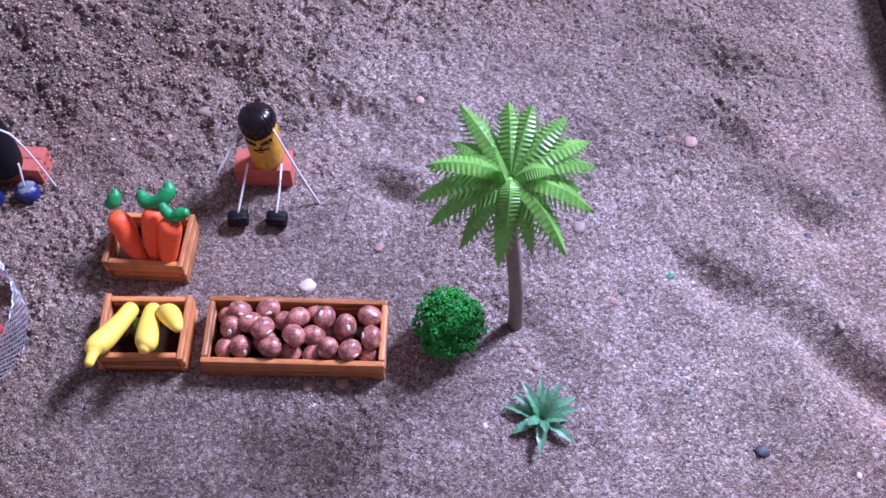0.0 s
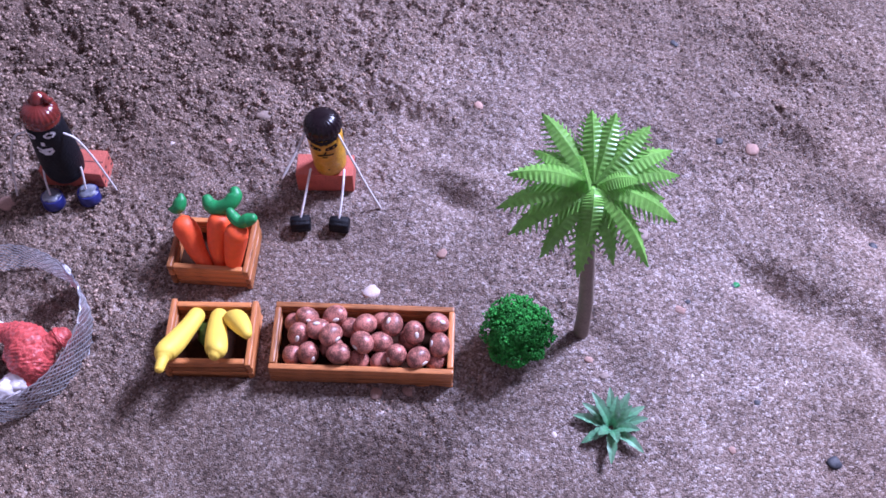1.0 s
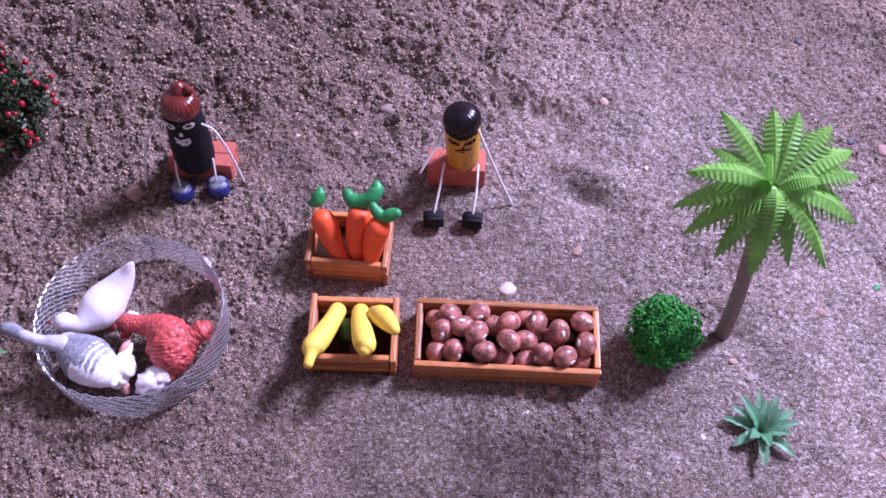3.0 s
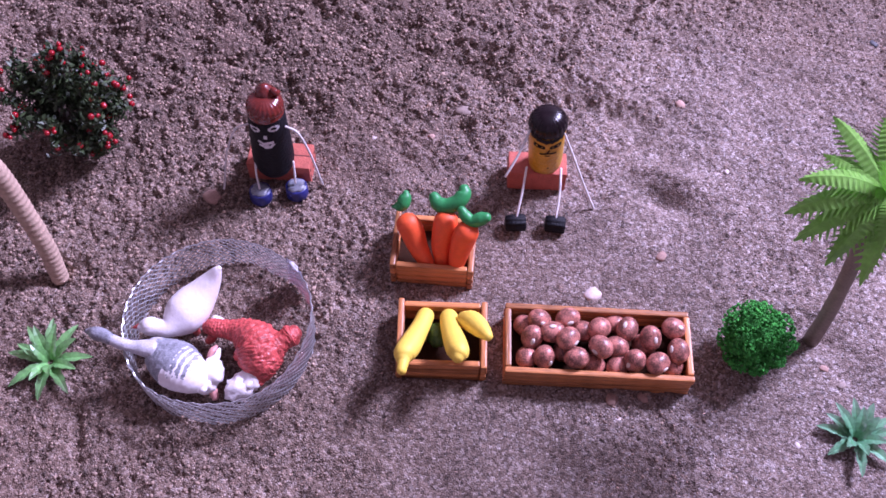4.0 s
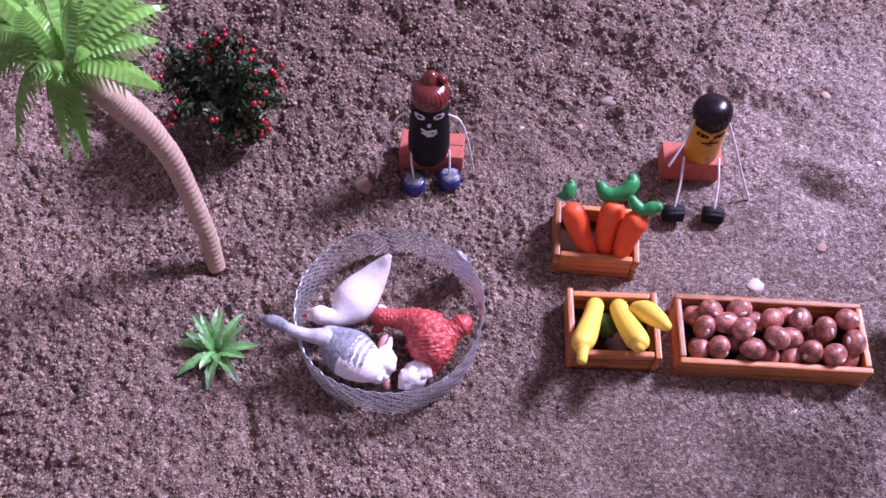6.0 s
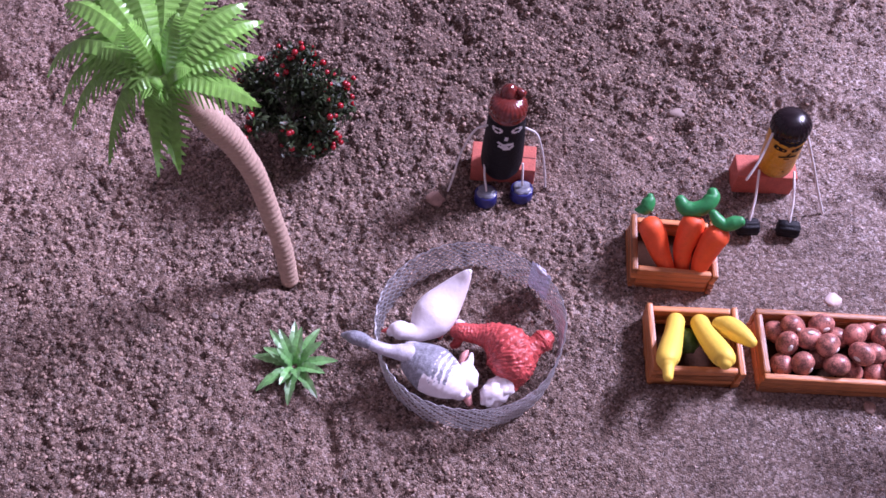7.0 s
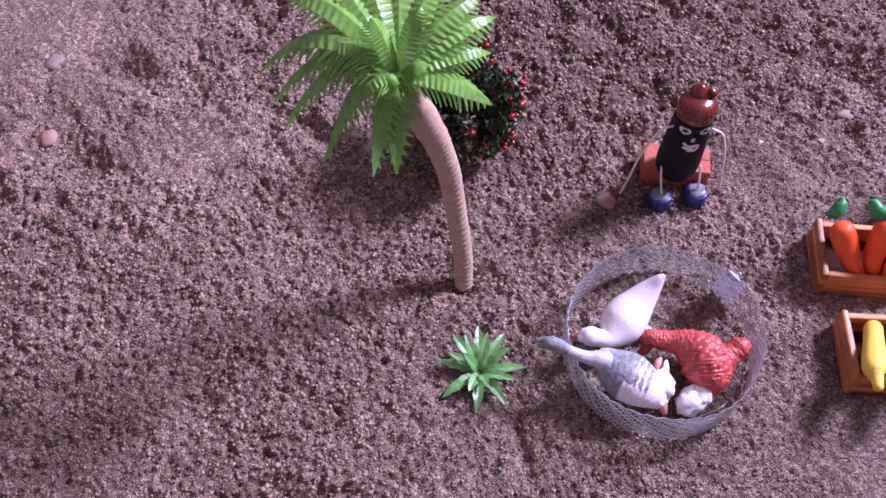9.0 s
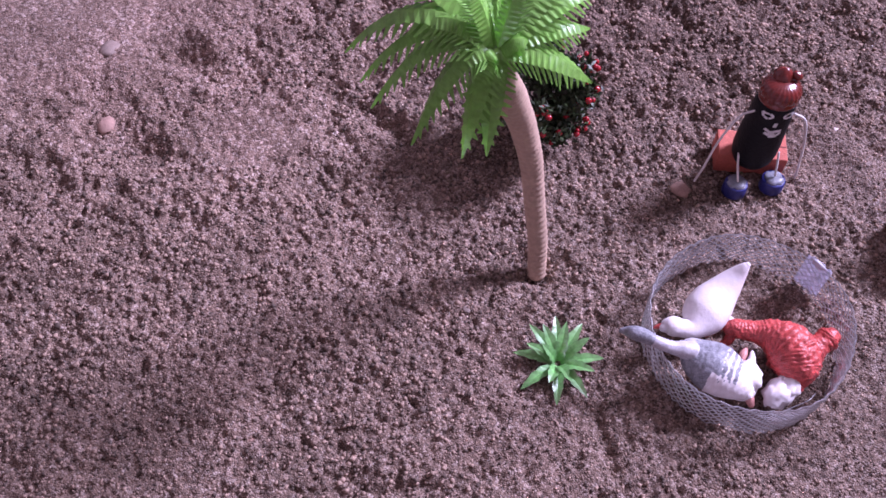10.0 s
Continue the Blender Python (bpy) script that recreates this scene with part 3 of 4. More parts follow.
# ---- clay carrots and squash ----
def carrot(body, leaf, label):
    t = thing("carrot", body[0][:3], 0, label, "carrot", "clay carrots in the crate")
    o = Vector(body[0][:3])
    loc = lambda pts: [(x - o.x, y - o.y, z - o.z, r) for x, y, z, r in pts]
    part("root", tube(bmesh.new(), loc(body), 5, 18), CARROT, t)
    part("leaf", tube(bmesh.new(), loc(leaf), 5, 12), CLAY_GREEN, t, "rounded green clay leaf")


carrot([(-0.0469, 0.0332, 0.0110, 0.0042), (-0.0533, 0.0402, 0.0190, 0.0060), (-0.0580, 0.0479, 0.0270, 0.0075), (-0.0611, 0.0506, 0.0320, 0.0072)],
       [(-0.0703, 0.0594, 0.0360, 0.0010), (-0.0666, 0.0593, 0.0370, 0.0034), (-0.0643, 0.0604, 0.0380, 0.0043), (-0.0628, 0.0633, 0.0410, 0.0038), (-0.0626, 0.0652, 0.0430, 0.0020)],
       "orange clay carrot with a short pointed green leaf")
carrot([(-0.0389, 0.0348, 0.0110, 0.0042), (-0.0402, 0.0422, 0.0220, 0.0060), (-0.0381, 0.0483, 0.0340, 0.0074), (-0.0374, 0.0502, 0.0380, 0.0072)],
       [(-0.0457, 0.0622, 0.0450, 0.0032), (-0.0429, 0.0583, 0.0430, 0.0046), (-0.0378, 0.0565, 0.0430, 0.0048), (-0.0313, 0.0576, 0.0460, 0.0048), (-0.0276, 0.0619, 0.0490, 0.0046), (-0.0277, 0.0646, 0.0510, 0.0032)],
       "tall orange clay carrot with a curved green leaf")
carrot([(-0.0304, 0.0314, 0.0120, 0.0042), (-0.0292, 0.0354, 0.0220, 0.0060), (-0.0262, 0.0400, 0.0360, 0.0074), (-0.0248, 0.0397, 0.0420, 0.0072)],
       [(-0.0289, 0.0494, 0.0510, 0.0026), (-0.0265, 0.0465, 0.0490, 0.0036), (-0.0221, 0.0434, 0.0480, 0.0036), (-0.0171, 0.0439, 0.0500, 0.0042), (-0.0137, 0.0439, 0.0520, 0.0030)],
       "orange clay carrot with a long curved green leaf")


def squash(pts, label):
    b = tube(bmesh.new(), [(x - pts[0][0], y - pts[0][1], z - pts[0][2], r) for x, y, z, r in pts], 6, 18)
    solid("squash", b, SQUASH, pts[0][:3], 0, label, "squash", "clay squash in the crate")


squash([(-0.0471, -0.0041, 0.0170, 0.0052), (-0.0502, -0.0149, 0.0210, 0.0056), (-0.0547, -0.0283, 0.0270, 0.0066), (-0.0576, -0.0357, 0.0310, 0.0062), (-0.0580, -0.0393, 0.0320, 0.0046), (-0.0579, -0.0416, 0.0325, 0.0034), (-0.0582, -0.0446, 0.0330, 0.0030), (-0.0585, -0.0473, 0.0330, 0.0028)],
       "long yellow clay squash leaning over the crate's edge")
squash([(-0.0335, -0.0046, 0.0170, 0.0054), (-0.0322, -0.0151, 0.0230, 0.0058), (-0.0290, -0.0295, 0.0320, 0.0066), (-0.0273, -0.0360, 0.0360, 0.0060), (-0.0278, -0.0396, 0.0370, 0.0036)],
       "yellow clay squash propped in the crate")
squash([(-0.0244, -0.0094, 0.0240, 0.0052), (-0.0197, -0.0127, 0.0280, 0.0064), (-0.0144, -0.0201, 0.0330, 0.0050), (-0.0111, -0.0254, 0.0360, 0.0030)],
       "short yellow clay squash resting on the crate's side")
b = bmesh.new()
ball(b, (0, 0, 0), (0.0065, 0.0075, 0.0065), sub=3, rough=0.25, freq=400)
solid("pepper", b, PEPPER, (-0.0400, -0.0140, 0.0110), 0, "dark green wrinkled clay pepper under the squash", "pepper")


# ---- dolls: plain figures in one mesh each ----
def ribbed(k, z):
    return 1 + 0.028 * math.cos(k * 2 * math.pi * 22 / 88)


def mark(bm, m, u, v, w, h, turn, r, idx):
    """A small painted bar on the round front, u across and v up."""
    n = len(bm.faces)
    a = radians(turn)
    rows = []
    for i in range(5):
        s = -w / 2 + w * i / 4
        row = []
        for q in (-h / 2, h / 2):
            x, z = u + s * math.cos(a) - q * math.sin(a), v + s * math.sin(a) + q * math.cos(a)
            y = -math.sqrt(max(r * r - x * x, 0)) - 0.0004
            row.append(bm.verts.new(m @ Vector((x, y, z))))
        rows.append(row)
    for a_, b_ in zip(rows, rows[1:]):
        bm.faces.new((a_[0], b_[0], b_[1], a_[1]))
    since(bm, n, idx)


def doll_yellow():
    b = bmesh.new()
    m = pose(0.0248, 0.1100, 0.0165, -2, -3, 0)
    lathe(b, [(0.004, 0), (0.0080, 0.0006), (0.0103, 0.0032), (0.0110, 0.0080), (0.0112, 0.020), (0.0115, 0.032), (0.0114, 0.0390), (0.009, 0.0400)], 32, m, 0)
    lathe(b, [(0.0112, 0.0384), (0.0117, 0.0390), (0.0121, 0.0412), (0.0117, 0.0445), (0.0103, 0.0474), (0.0077, 0.0495), (0.0045, 0.0507), (0.0015, 0.0511)], 88, m, 1, ribbed)
    for u, v, t in ((-0.0088, 0.0380, 10), (-0.0060, 0.0374, 28), (-0.0032, 0.0368, -15), (-0.0006, 0.0362, 22), (0.0022, 0.0366, -20), (0.0050, 0.0374, 15), (0.0080, 0.0380, -25)):
        mark(b, m, u, v + 0.0008, 0.0034, 0.0034, t, 0.0118, 2)
    for sgn in (-1, 1):
        for u, v, w, h, t in ((0.0050, 0.0338, 0.0066, 0.0011, 13), (0.0050, 0.0316, 0.0062, 0.0010, 3), (0.0050, 0.0328, 0.0022, 0.0022, 0), (0.0079, 0.0328, 0.0014, 0.0022, 10), (0.0021, 0.0323, 0.0014, 0.0016, 0)):
            mark(b, m, sgn * u, v - 0.0012, w, h, sgn * t, 0.0114, 2)
    for u, v, w, h, t in ((0.0008, 0.0288, 0.0032, 0.0010, 62), (-0.0022, 0.0264, 0.0050, 0.0013, 14), (0.0030, 0.0268, 0.0056, 0.0013, -4), (0.0002, 0.0247, 0.0034, 0.0009, 0), (0.0012, 0.0125, 0.0012, 0.0010, 0)):
        mark(b, m, u, v - 0.0012, w, h, t, 0.0114, 2)
    for p in ([(0.0115, 0.1060, 0.056, 0.0008), (0.0050, 0.0930, 0.048, 0.0008), (-0.0022, 0.0830, 0.0392, 0.0008)],
              [(0.0330, 0.1060, 0.055, 0.0007), (0.0420, 0.0985, 0.036, 0.0008), (0.0500, 0.0930, 0.018, 0.0008), (0.0582, 0.0880, 0.0008, 0.0008)],
              [(0.0125, 0.1020, 0.024, 0.0008), (0.0100, 0.0860, 0.018, 0.0008), (0.0072, 0.0735, 0.0095, 0.0008)],
              [(0.0345, 0.1020, 0.024, 0.0008), (0.0340, 0.0870, 0.018, 0.0008), (0.0322, 0.0735, 0.0095, 0.0008)]):
        tube(b, p, 4, 8, 3)
    for x, y, t in ((0.0068, 0.0715, 6), (0.0322, 0.0715, -4)):
        f = Matrix.Translation((x, y, 0.0050)) @ Euler((0, radians(90), radians(t))).to_matrix().to_4x4() @ Matrix.Translation((0, 0, -0.0078))
        lathe(b, [(0.0036, 0.0012), (0.0050, 0.0018), (0.0053, 0.0060), (0.0053, 0.0132), (0.0047, 0.0142), (0.0026, 0.0142)], 40, f, 4, lambda k, z: 1.05 if k % 4 < 2 else 0.95)
    solid("doll", b, [MUSTARD, BLACK_GLOSS, BLACK_PAINT, STRING, BLACK_PAINT], label="mustard bottle doll with black cap hair seated on brick", category="doll", group="bottle dolls on bricks")


def doll_black():
    b = bmesh.new()
    m = pose(-0.1505, 0.1025, 0.0105, -2, 1, 0) @ Matrix.Diagonal((0.94, 0.94, 0.95, 1))
    lathe(b, [(0.003, -0.0004), (0.0075, 0.0006), (0.0110, 0.0034), (0.0132, 0.0080), (0.0141, 0.0140), (0.0140, 0.0230), (0.0134, 0.0340), (0.0127, 0.0460), (0.0122, 0.0560), (0.0112, 0.0600), (0.008, 0.0606)], 40, m, 0)
    lathe(b, [(0.0114, 0.0585), (0.0119, 0.0592), (0.0121, 0.0612), (0.0114, 0.0622), (0.0119, 0.0632), (0.0121, 0.0655), (0.0112, 0.0685), (0.0088, 0.0707), (0.0050, 0.0720), (0.002, 0.0724)], 88, m, 1,
          lambda k, z: ribbed(k, z) if z > 0.063 else 1)
    q = m @ Matrix.Translation((0.0000, 0.0050, 0.0685))
    lathe(b, [(0.0058, 0), (0.0065, 0.0022), (0.0060, 0.0048), (0.0042, 0.0070), (0.0022, 0.0086), (0.0010, 0.0094)], 30, q, 1, lambda k, z: 1 + 0.05 * math.sin(k * 2 * math.pi * 6 / 30 + z * 900))
    tube(b, [(-0.1440, 0.1085, 0.0815, 0.0022), (-0.1420, 0.1075, 0.0805, 0.0024), (-0.1405, 0.1085, 0.0800, 0.0015)], 4, 10, 1)
    for sgn, cu, cv in ((-1, -0.0060, 0.0548), (1, 0.0062, 0.0552)):
        for k in range(7):
            a = k * 360 / 7
            mark(b, m, cu + 0.0027 * math.cos(radians(a)), cv + 0.0019 * math.sin(radians(a)) + 0.0002 * sgn * (k % 3), 0.0021, 0.0014 + 0.0004 * (k % 2), a + 90, 0.0127, 2)
    for u, v, w, h, t in ((0.0002, 0.0482, 0.0036, 0.0020, 86), (-0.0036, 0.0436, 0.0034, 0.0017, -30), (-0.0008, 0.0424, 0.0036, 0.0020, 12), (0.0030, 0.0432, 0.0044, 0.0020, 6), (-0.0028, 0.0406, 0.0038, 0.0018, -24),
                          (0.0010, 0.0392, 0.0050, 0.0020, 4), (0.0042, 0.0408, 0.0030, 0.0018, 50), (0.0006, 0.0408, 0.0030, 0.0015, 0)):
        mark(b, m, u, v, w, h * 1.15, t, 0.0126 + max(0, 0.050 - v) * 0.07, 2)
    for p in ([(-0.1610, 0.1000, 0.0590, 0.0007), (-0.1690, 0.0975, 0.0560, 0.0007), (-0.1765, 0.0935, 0.0380, 0.0007), (-0.1805, 0.0900, 0.0180, 0.0007), (-0.1833, 0.0885, 0.0050, 0.0007)],
              [(-0.1380, 0.1000, 0.0580, 0.0007), (-0.1310, 0.0985, 0.0545, 0.0007), (-0.1260, 0.0980, 0.0380, 0.0007), (-0.1225, 0.0975, 0.0180, 0.0007), (-0.1203, 0.0974, 0.0015, 0.0007)],
              [(-0.1610, 0.0960, 0.0250, 0.0007), (-0.1605, 0.0910, 0.0190, 0.0007), (-0.1588, 0.0855, 0.0110, 0.0007)],
              [(-0.1370, 0.0980, 0.0250, 0.0007), (-0.1365, 0.0945, 0.0190, 0.0007), (-0.1362, 0.0905, 0.0120, 0.0007)]):
        tube(b, p, 4, 8, 3)
    for x, y in ((-0.1590, 0.0855), (-0.1360, 0.0900)):
        f = Matrix.Translation((x, y, 0.0005)) @ Euler((radians(-4), 0, 0)).to_matrix().to_4x4()
        lathe(b, [(0.0070, 0), (0.0073, 0.0006), (0.0071, 0.0078), (0.0066, 0.0084)], 28, f, 4)
        lathe(b, [(0.0060, 0.0080), (0.0056, 0.0092), (0.0038, 0.0099), (0.001, 0.0101)], 20, f, 5, lambda k, z: 1 + 0.16 * math.sin(k * 1.9) * math.sin(k * 0.7 + x * 900))
    solid("doll", b, [BLACK_PAINT, BROWN_GLOSS, WHITE_PAINT, STRING, BLUE_CAP, GREY_CAP], label="black bottle doll with russet bun cap and blue feet", category="doll", group="bottle dolls on bricks")


def small_brick(x0, x1, y0, y1, h, rz, holes, label):
    cx, cy = (x0 + x1) / 2, (y0 + y1) / 2
    t = thing("brick", (cx, cy, -0.0015), rz, label, "brick", "small bricks under the dolls")
    part("block", box(bmesh.new(), x0 - cx, x1 - cx, y0 - cy, y1 - cy, 0, h, 0.0007), BRICK, t, smooth=False)
    if holes:
        # flat dark discs and a strip paint the shade of holes and groove
        for i in range(3):
            for j in range(2):
                q = Matrix.Translation((x1 - cx - 0.0008, (i - 1) * 0.0075, h * (0.32 + 0.38 * j))) @ Euler((0, radians(90), 0)).to_matrix().to_4x4()
                part("hole", lathe(bmesh.new(), [(0.0012, 0), (0.0012, 0.00095)], 12, q), HOLE_SHADE, t, "dark disc painted as the shade of a brick hole", smooth=False)
        part("groove", box(bmesh.new(), 0.006, x1 - cx - 0.0005, -0.0003, 0.0004, h - 0.0006, h + 0.00012), HOLE_SHADE, t, smooth=False)


small_brick(0.0015, 0.0395, 0.1025, 0.1200, 0.0180, 0, False, "plain red toy brick standing on the sand")
small_brick(-0.1690, -0.1275, 0.1010, 0.1210, 0.0165, -3, True, "red toy brick with round holes in its end")
doll_yellow()
doll_black()

# ---- wire ring with toy poultry ----
RC, RR, RH = (-0.1665, -0.0178), 0.0530, 0.0300


def wire_ring():
    t = thing("wire_ring", (*RC, -0.0015), 0, "round pen of fine galvanised wire mesh on the sand", "wire mesh")
    rows, cells = 14, 74
    dz = RH / rows
    wob = lambda a: 1 + 0.012 * math.sin(2 * a + 0.6) + 0.008 * math.sin(5 * a)
    flare = lambda z: 1.0 + 0.9 * (z - RH / 2) * 0.6
    for k in range(rows + 1):
        b = bmesh.new()
        pts = []
        for i in range(cells * 2 + 1):
            a = math.pi * i / cells
            z = k * dz + dz * 0.46 * (1 if (i + k) % 2 else -1) * (1 if 0 < k < rows else 0.3)
            r = RR * wob(a) * flare(z) + 0.0004 * math.sin(i * 1.7 + k)
            pts.append((math.cos(a) * r, math.sin(a) * r, z + 0.0012 * math.sin(3 * a + 1) * k / rows, 0.00036 if 0 < k < rows else 0.0005))
        tube(b, pts, 1, 4, ends=False)
        part("mesh_strand", b, WIRE, t, smooth=False)
    b = bmesh.new()
    tube(b, [(-0.004 + 0.0165, -0.0440, 0.006, 0.0003), (0.022, -0.040, 0.008, 0.0003), (0.031, -0.036, 0.010, 0.0003), (0.036, -0.031, 0.008, 0.0003)], 4, 6)
    part("loose_wire", b, WIRE, t, "loose bent wire end")
    b = bmesh.new()
    cols = []
    for i in range(9):
        a = radians(33 + i * 2.1)
        col = []
        for j in range(8):
            z = 0.006 + 0.0265 * j / 7 + 0.0012 * math.sin(i * 2.3)
            r = (RR + 0.0005) * wob(a) * flare(z) + 0.0010 * noise.noise(Vector((i * 0.7, j * 0.7, 3)))
            col.append(b.verts.new((math.cos(a) * r, math.sin(a) * r, z)))
        cols.append(col)
    for c0, c1 in zip(cols, cols[1:]):
        for j in range(7):
            b.faces.new((c0[j], c1[j], c1[j + 1], c0[j + 1]))
    bmesh.ops.solidify(b, geom=b.faces[:], thickness=0.0011)
    ball(b, (math.cos(0.72) * RR * 1.01, math.sin(0.72) * RR * 1.01, 0.031), (0.005, 0.0018, 0.0018), sub=2, rough=0.8, freq=600, rot=Euler((0, 0, 2.3)))
    part("glue_patch", b, GLUE, t, "whitish glue patch over the seam")


wire_ring()


def feathered(i, k):
    w = 2.2 * noise.noise(Vector((i * 0.11, k * 0.09, 0)))
    return 1 + 0.030 * math.sin(i * 1.15 + k * 0.35 + 3 * w) + 0.030 * math.sin(k * 1.5 - i * 0.6 + 5 * w) + 0.05 * noise.noise(Vector((i * 0.3, k * 0.3, 4)))


def white_bird():
    b = bmesh.new()
    tube(b, [(-0.2119, -0.0212, 0.0190, 0.0026), (-0.2100, -0.0204, 0.0190, 0.0046), (-0.2062, -0.0201, 0.0195, 0.0057), (-0.2013, -0.0206, 0.0190, 0.0051), (-0.1965, -0.0195, 0.0180, 0.0066), (-0.1902, -0.0124, 0.0175, 0.0118), (-0.1846, -0.0047, 0.0190, 0.0121), (-0.1787, 0.0020, 0.0230, 0.0092), (-0.1733, 0.0072, 0.0290, 0.0059), (-0.1696, 0.0099, 0.0350, 0.0030), (-0.1681, 0.0107, 0.0370, 0.0016)], 6, 32, 0, 0.9, lambda i, k: 1 + 0.012 * noise.noise(Vector((i * 0.5, k * 0.6, 1))))
    tube(b, [(-0.2107, -0.0197, 0.0190, 0.0020), (-0.2139, -0.0200, 0.0185, 0.0015), (-0.2165, -0.0206, 0.0180, 0.0007)], 3, 10, 1)
    tube(b, [(-0.1730, -0.0085, 0.008, 0.003), (-0.1700, -0.0075, 0.004, 0.0025), (-0.1690, -0.0095, 0.0005, 0.003)], 3, 10, 0)
    for s in (-1, 1):
        tube(b, [(-0.1880 + s * 0.004, -0.0080 - s * 0.006, 0.0100, 0.003), (-0.1880 + s * 0.004, -0.0080 - s * 0.006, -0.002, 0.002)], 2, 8, 1)
    solid("toy_bird", b, [WHITE_PLASTIC, RED_PLASTIC], label="white plastic toy hen inside the wire ring", category="toy bird", group="toy poultry in the ring")


def grey_goose():
    b = bmesh.new()
    tube(b, [(-0.2043, -0.0357, 0.0250, 0.0046), (-0.2008, -0.0365, 0.0240, 0.0079), (-0.1946, -0.0397, 0.0220, 0.0118), (-0.1869, -0.0440, 0.0210, 0.0141), (-0.1798, -0.0489, 0.0200, 0.0125), (-0.1740, -0.0533, 0.0190, 0.0085), (-0.1705, -0.0560, 0.0180, 0.0043), (-0.1692, -0.0573, 0.0180, 0.0020)], 16, 72, 0, 0.85, lambda i, k: 1 + 0.012 * math.sin(i * 0.9) * math.sin(k * 0.7) + 0.02 * noise.noise(Vector((i * 0.15, k * 0.25, 5))))
    b.faces.ensure_lookup_table()
    axis = Vector((-0.036, 0.0145, 0)).normalized()
    for f in b.faces:
        c = f.calc_center_median() - Vector((-0.187, -0.044, 0.021))
        along, across = c.dot(axis), c.dot(Vector((-axis.y, axis.x, 0)))
        ragged = 0.0022 * noise.noise(c * 420) + 0.0015 * noise.noise(c * 900)
        bow = along + 9.0 * across * across + 0.0006 * noise.noise(c * 300)
        wing = -0.0135 < bow < -0.0025 and -0.0100 < across < 0.0090
        if along + ragged < -0.0125 or (across > 0.0090 + ragged and along < 0.002):
            f.material_index = 1
        elif wing and (bow + 0.03) % 0.0034 < 0.0013:
            f.material_index = 1
        elif c.z + ragged < -0.0065 or (along > 0.0135 + ragged and across < 0.003):
            f.material_index = 3
    tube(b, [(-0.1999, -0.0382, 0.0270, 0.0056), (-0.2049, -0.0383, 0.0290, 0.0046), (-0.2105, -0.0383, 0.0305, 0.0036), (-0.2174, -0.0375, 0.0330, 0.0033), (-0.2231, -0.0358, 0.0345, 0.0031)], 5, 16, 3)
    tube(b, [(-0.2218, -0.0364, 0.0345, 0.0033), (-0.2263, -0.0343, 0.0345, 0.0039), (-0.2305, -0.0331, 0.0345, 0.0039), (-0.2341, -0.0315, 0.0330, 0.0026), (-0.2373, -0.0309, 0.0320, 0.0013)], 5, 16, 0)
    ball(b, (-0.167, -0.045, 0.0145), (0.0064, 0.0084, 0.0070), 1, 3, 0.3, 300)
    ball(b, (-0.171, -0.052, 0.0120), (0.0070, 0.0050, 0.0070), 1, 3, 0.2, 300)
    tube(b, [(-0.1686, -0.0417, 0.0160, 0.0030), (-0.1658, -0.0368, 0.0170, 0.0023), (-0.1649, -0.0315, 0.0170, 0.0010)], 3, 10, 1)
    tube(b, [(-0.1701, -0.0357, 0.0140, 0.0023), (-0.1689, -0.0319, 0.0150, 0.0023), (-0.1673, -0.0290, 0.0150, 0.0010)], 3, 10, 2)
    tube(b, [(-0.1665, -0.0540, 0.0080, 0.0028), (-0.1650, -0.0570, 0.0060, 0.0020)], 3, 10, 2)
    for x, y in ((-0.184, -0.037), (-0.181, -0.049)):
        tube(b, [(x, y, 0.010, 0.003), (x, y, -0.002, 0.002)], 2, 8, 2)
    solid("toy_bird", b, [GREY_PLASTIC, WHITE_PLASTIC, PINK_PLASTIC, PALE_PLASTIC], label="grey and white plastic toy goose stretching its neck", category="toy bird", group="toy poultry in the ring")


def red_hen():
    b = bmesh.new()
    tube(b, [(-0.1749, -0.0164, 0.0135, 0.0039), (-0.1720, -0.0162, 0.0140, 0.0052), (-0.1664, -0.0169, 0.0140, 0.0054), (-0.1599, -0.0177, 0.0140, 0.0062), (-0.1528, -0.0197, 0.0145, 0.0092), (-0.1454, -0.0253, 0.0150, 0.0131), (-0.1419, -0.0323, 0.0145, 0.0141), (-0.1412, -0.0393, 0.0130, 0.0115), (-0.1414, -0.0446, 0.0110, 0.0072), (-0.1416, -0.0476, 0.0100, 0.0039)], 16, 72, 0, 1.0, feathered)
    tube(b, [(-0.1392, -0.0307, 0.0160, 0.0105), (-0.1332, -0.0283, 0.0175, 0.0079), (-0.1282, -0.0252, 0.0190, 0.0059), (-0.1241, -0.0222, 0.0200, 0.0066), (-0.1220, -0.0208, 0.0210, 0.0046)], 12, 48, 0, 1.0, feathered)
    ball(b, (-0.151, -0.051, 0.0095), (0.0098, 0.0072, 0.0080), 1, 3, 0.4, 300, Euler((0, 0, 0.75)))
    ball(b, (-0.146, -0.047, 0.0100), (0.0070, 0.0062, 0.0072), 1, 3, 0.4, 300)
    tube(b, [(-0.1720, -0.0170, 0.009, 0.003), (-0.1735, -0.0195, 0.005, 0.0028), (-0.1760, -0.0205, 0.0035, 0.002)], 3, 10, 0)
    solid("toy_bird", b, [RED_PLASTIC, WHITE_PLASTIC], label="russet feathered plastic toy hen with a white lump", category="toy bird", group="toy poultry in the ring")


white_bird()
grey_goose()
red_hen()


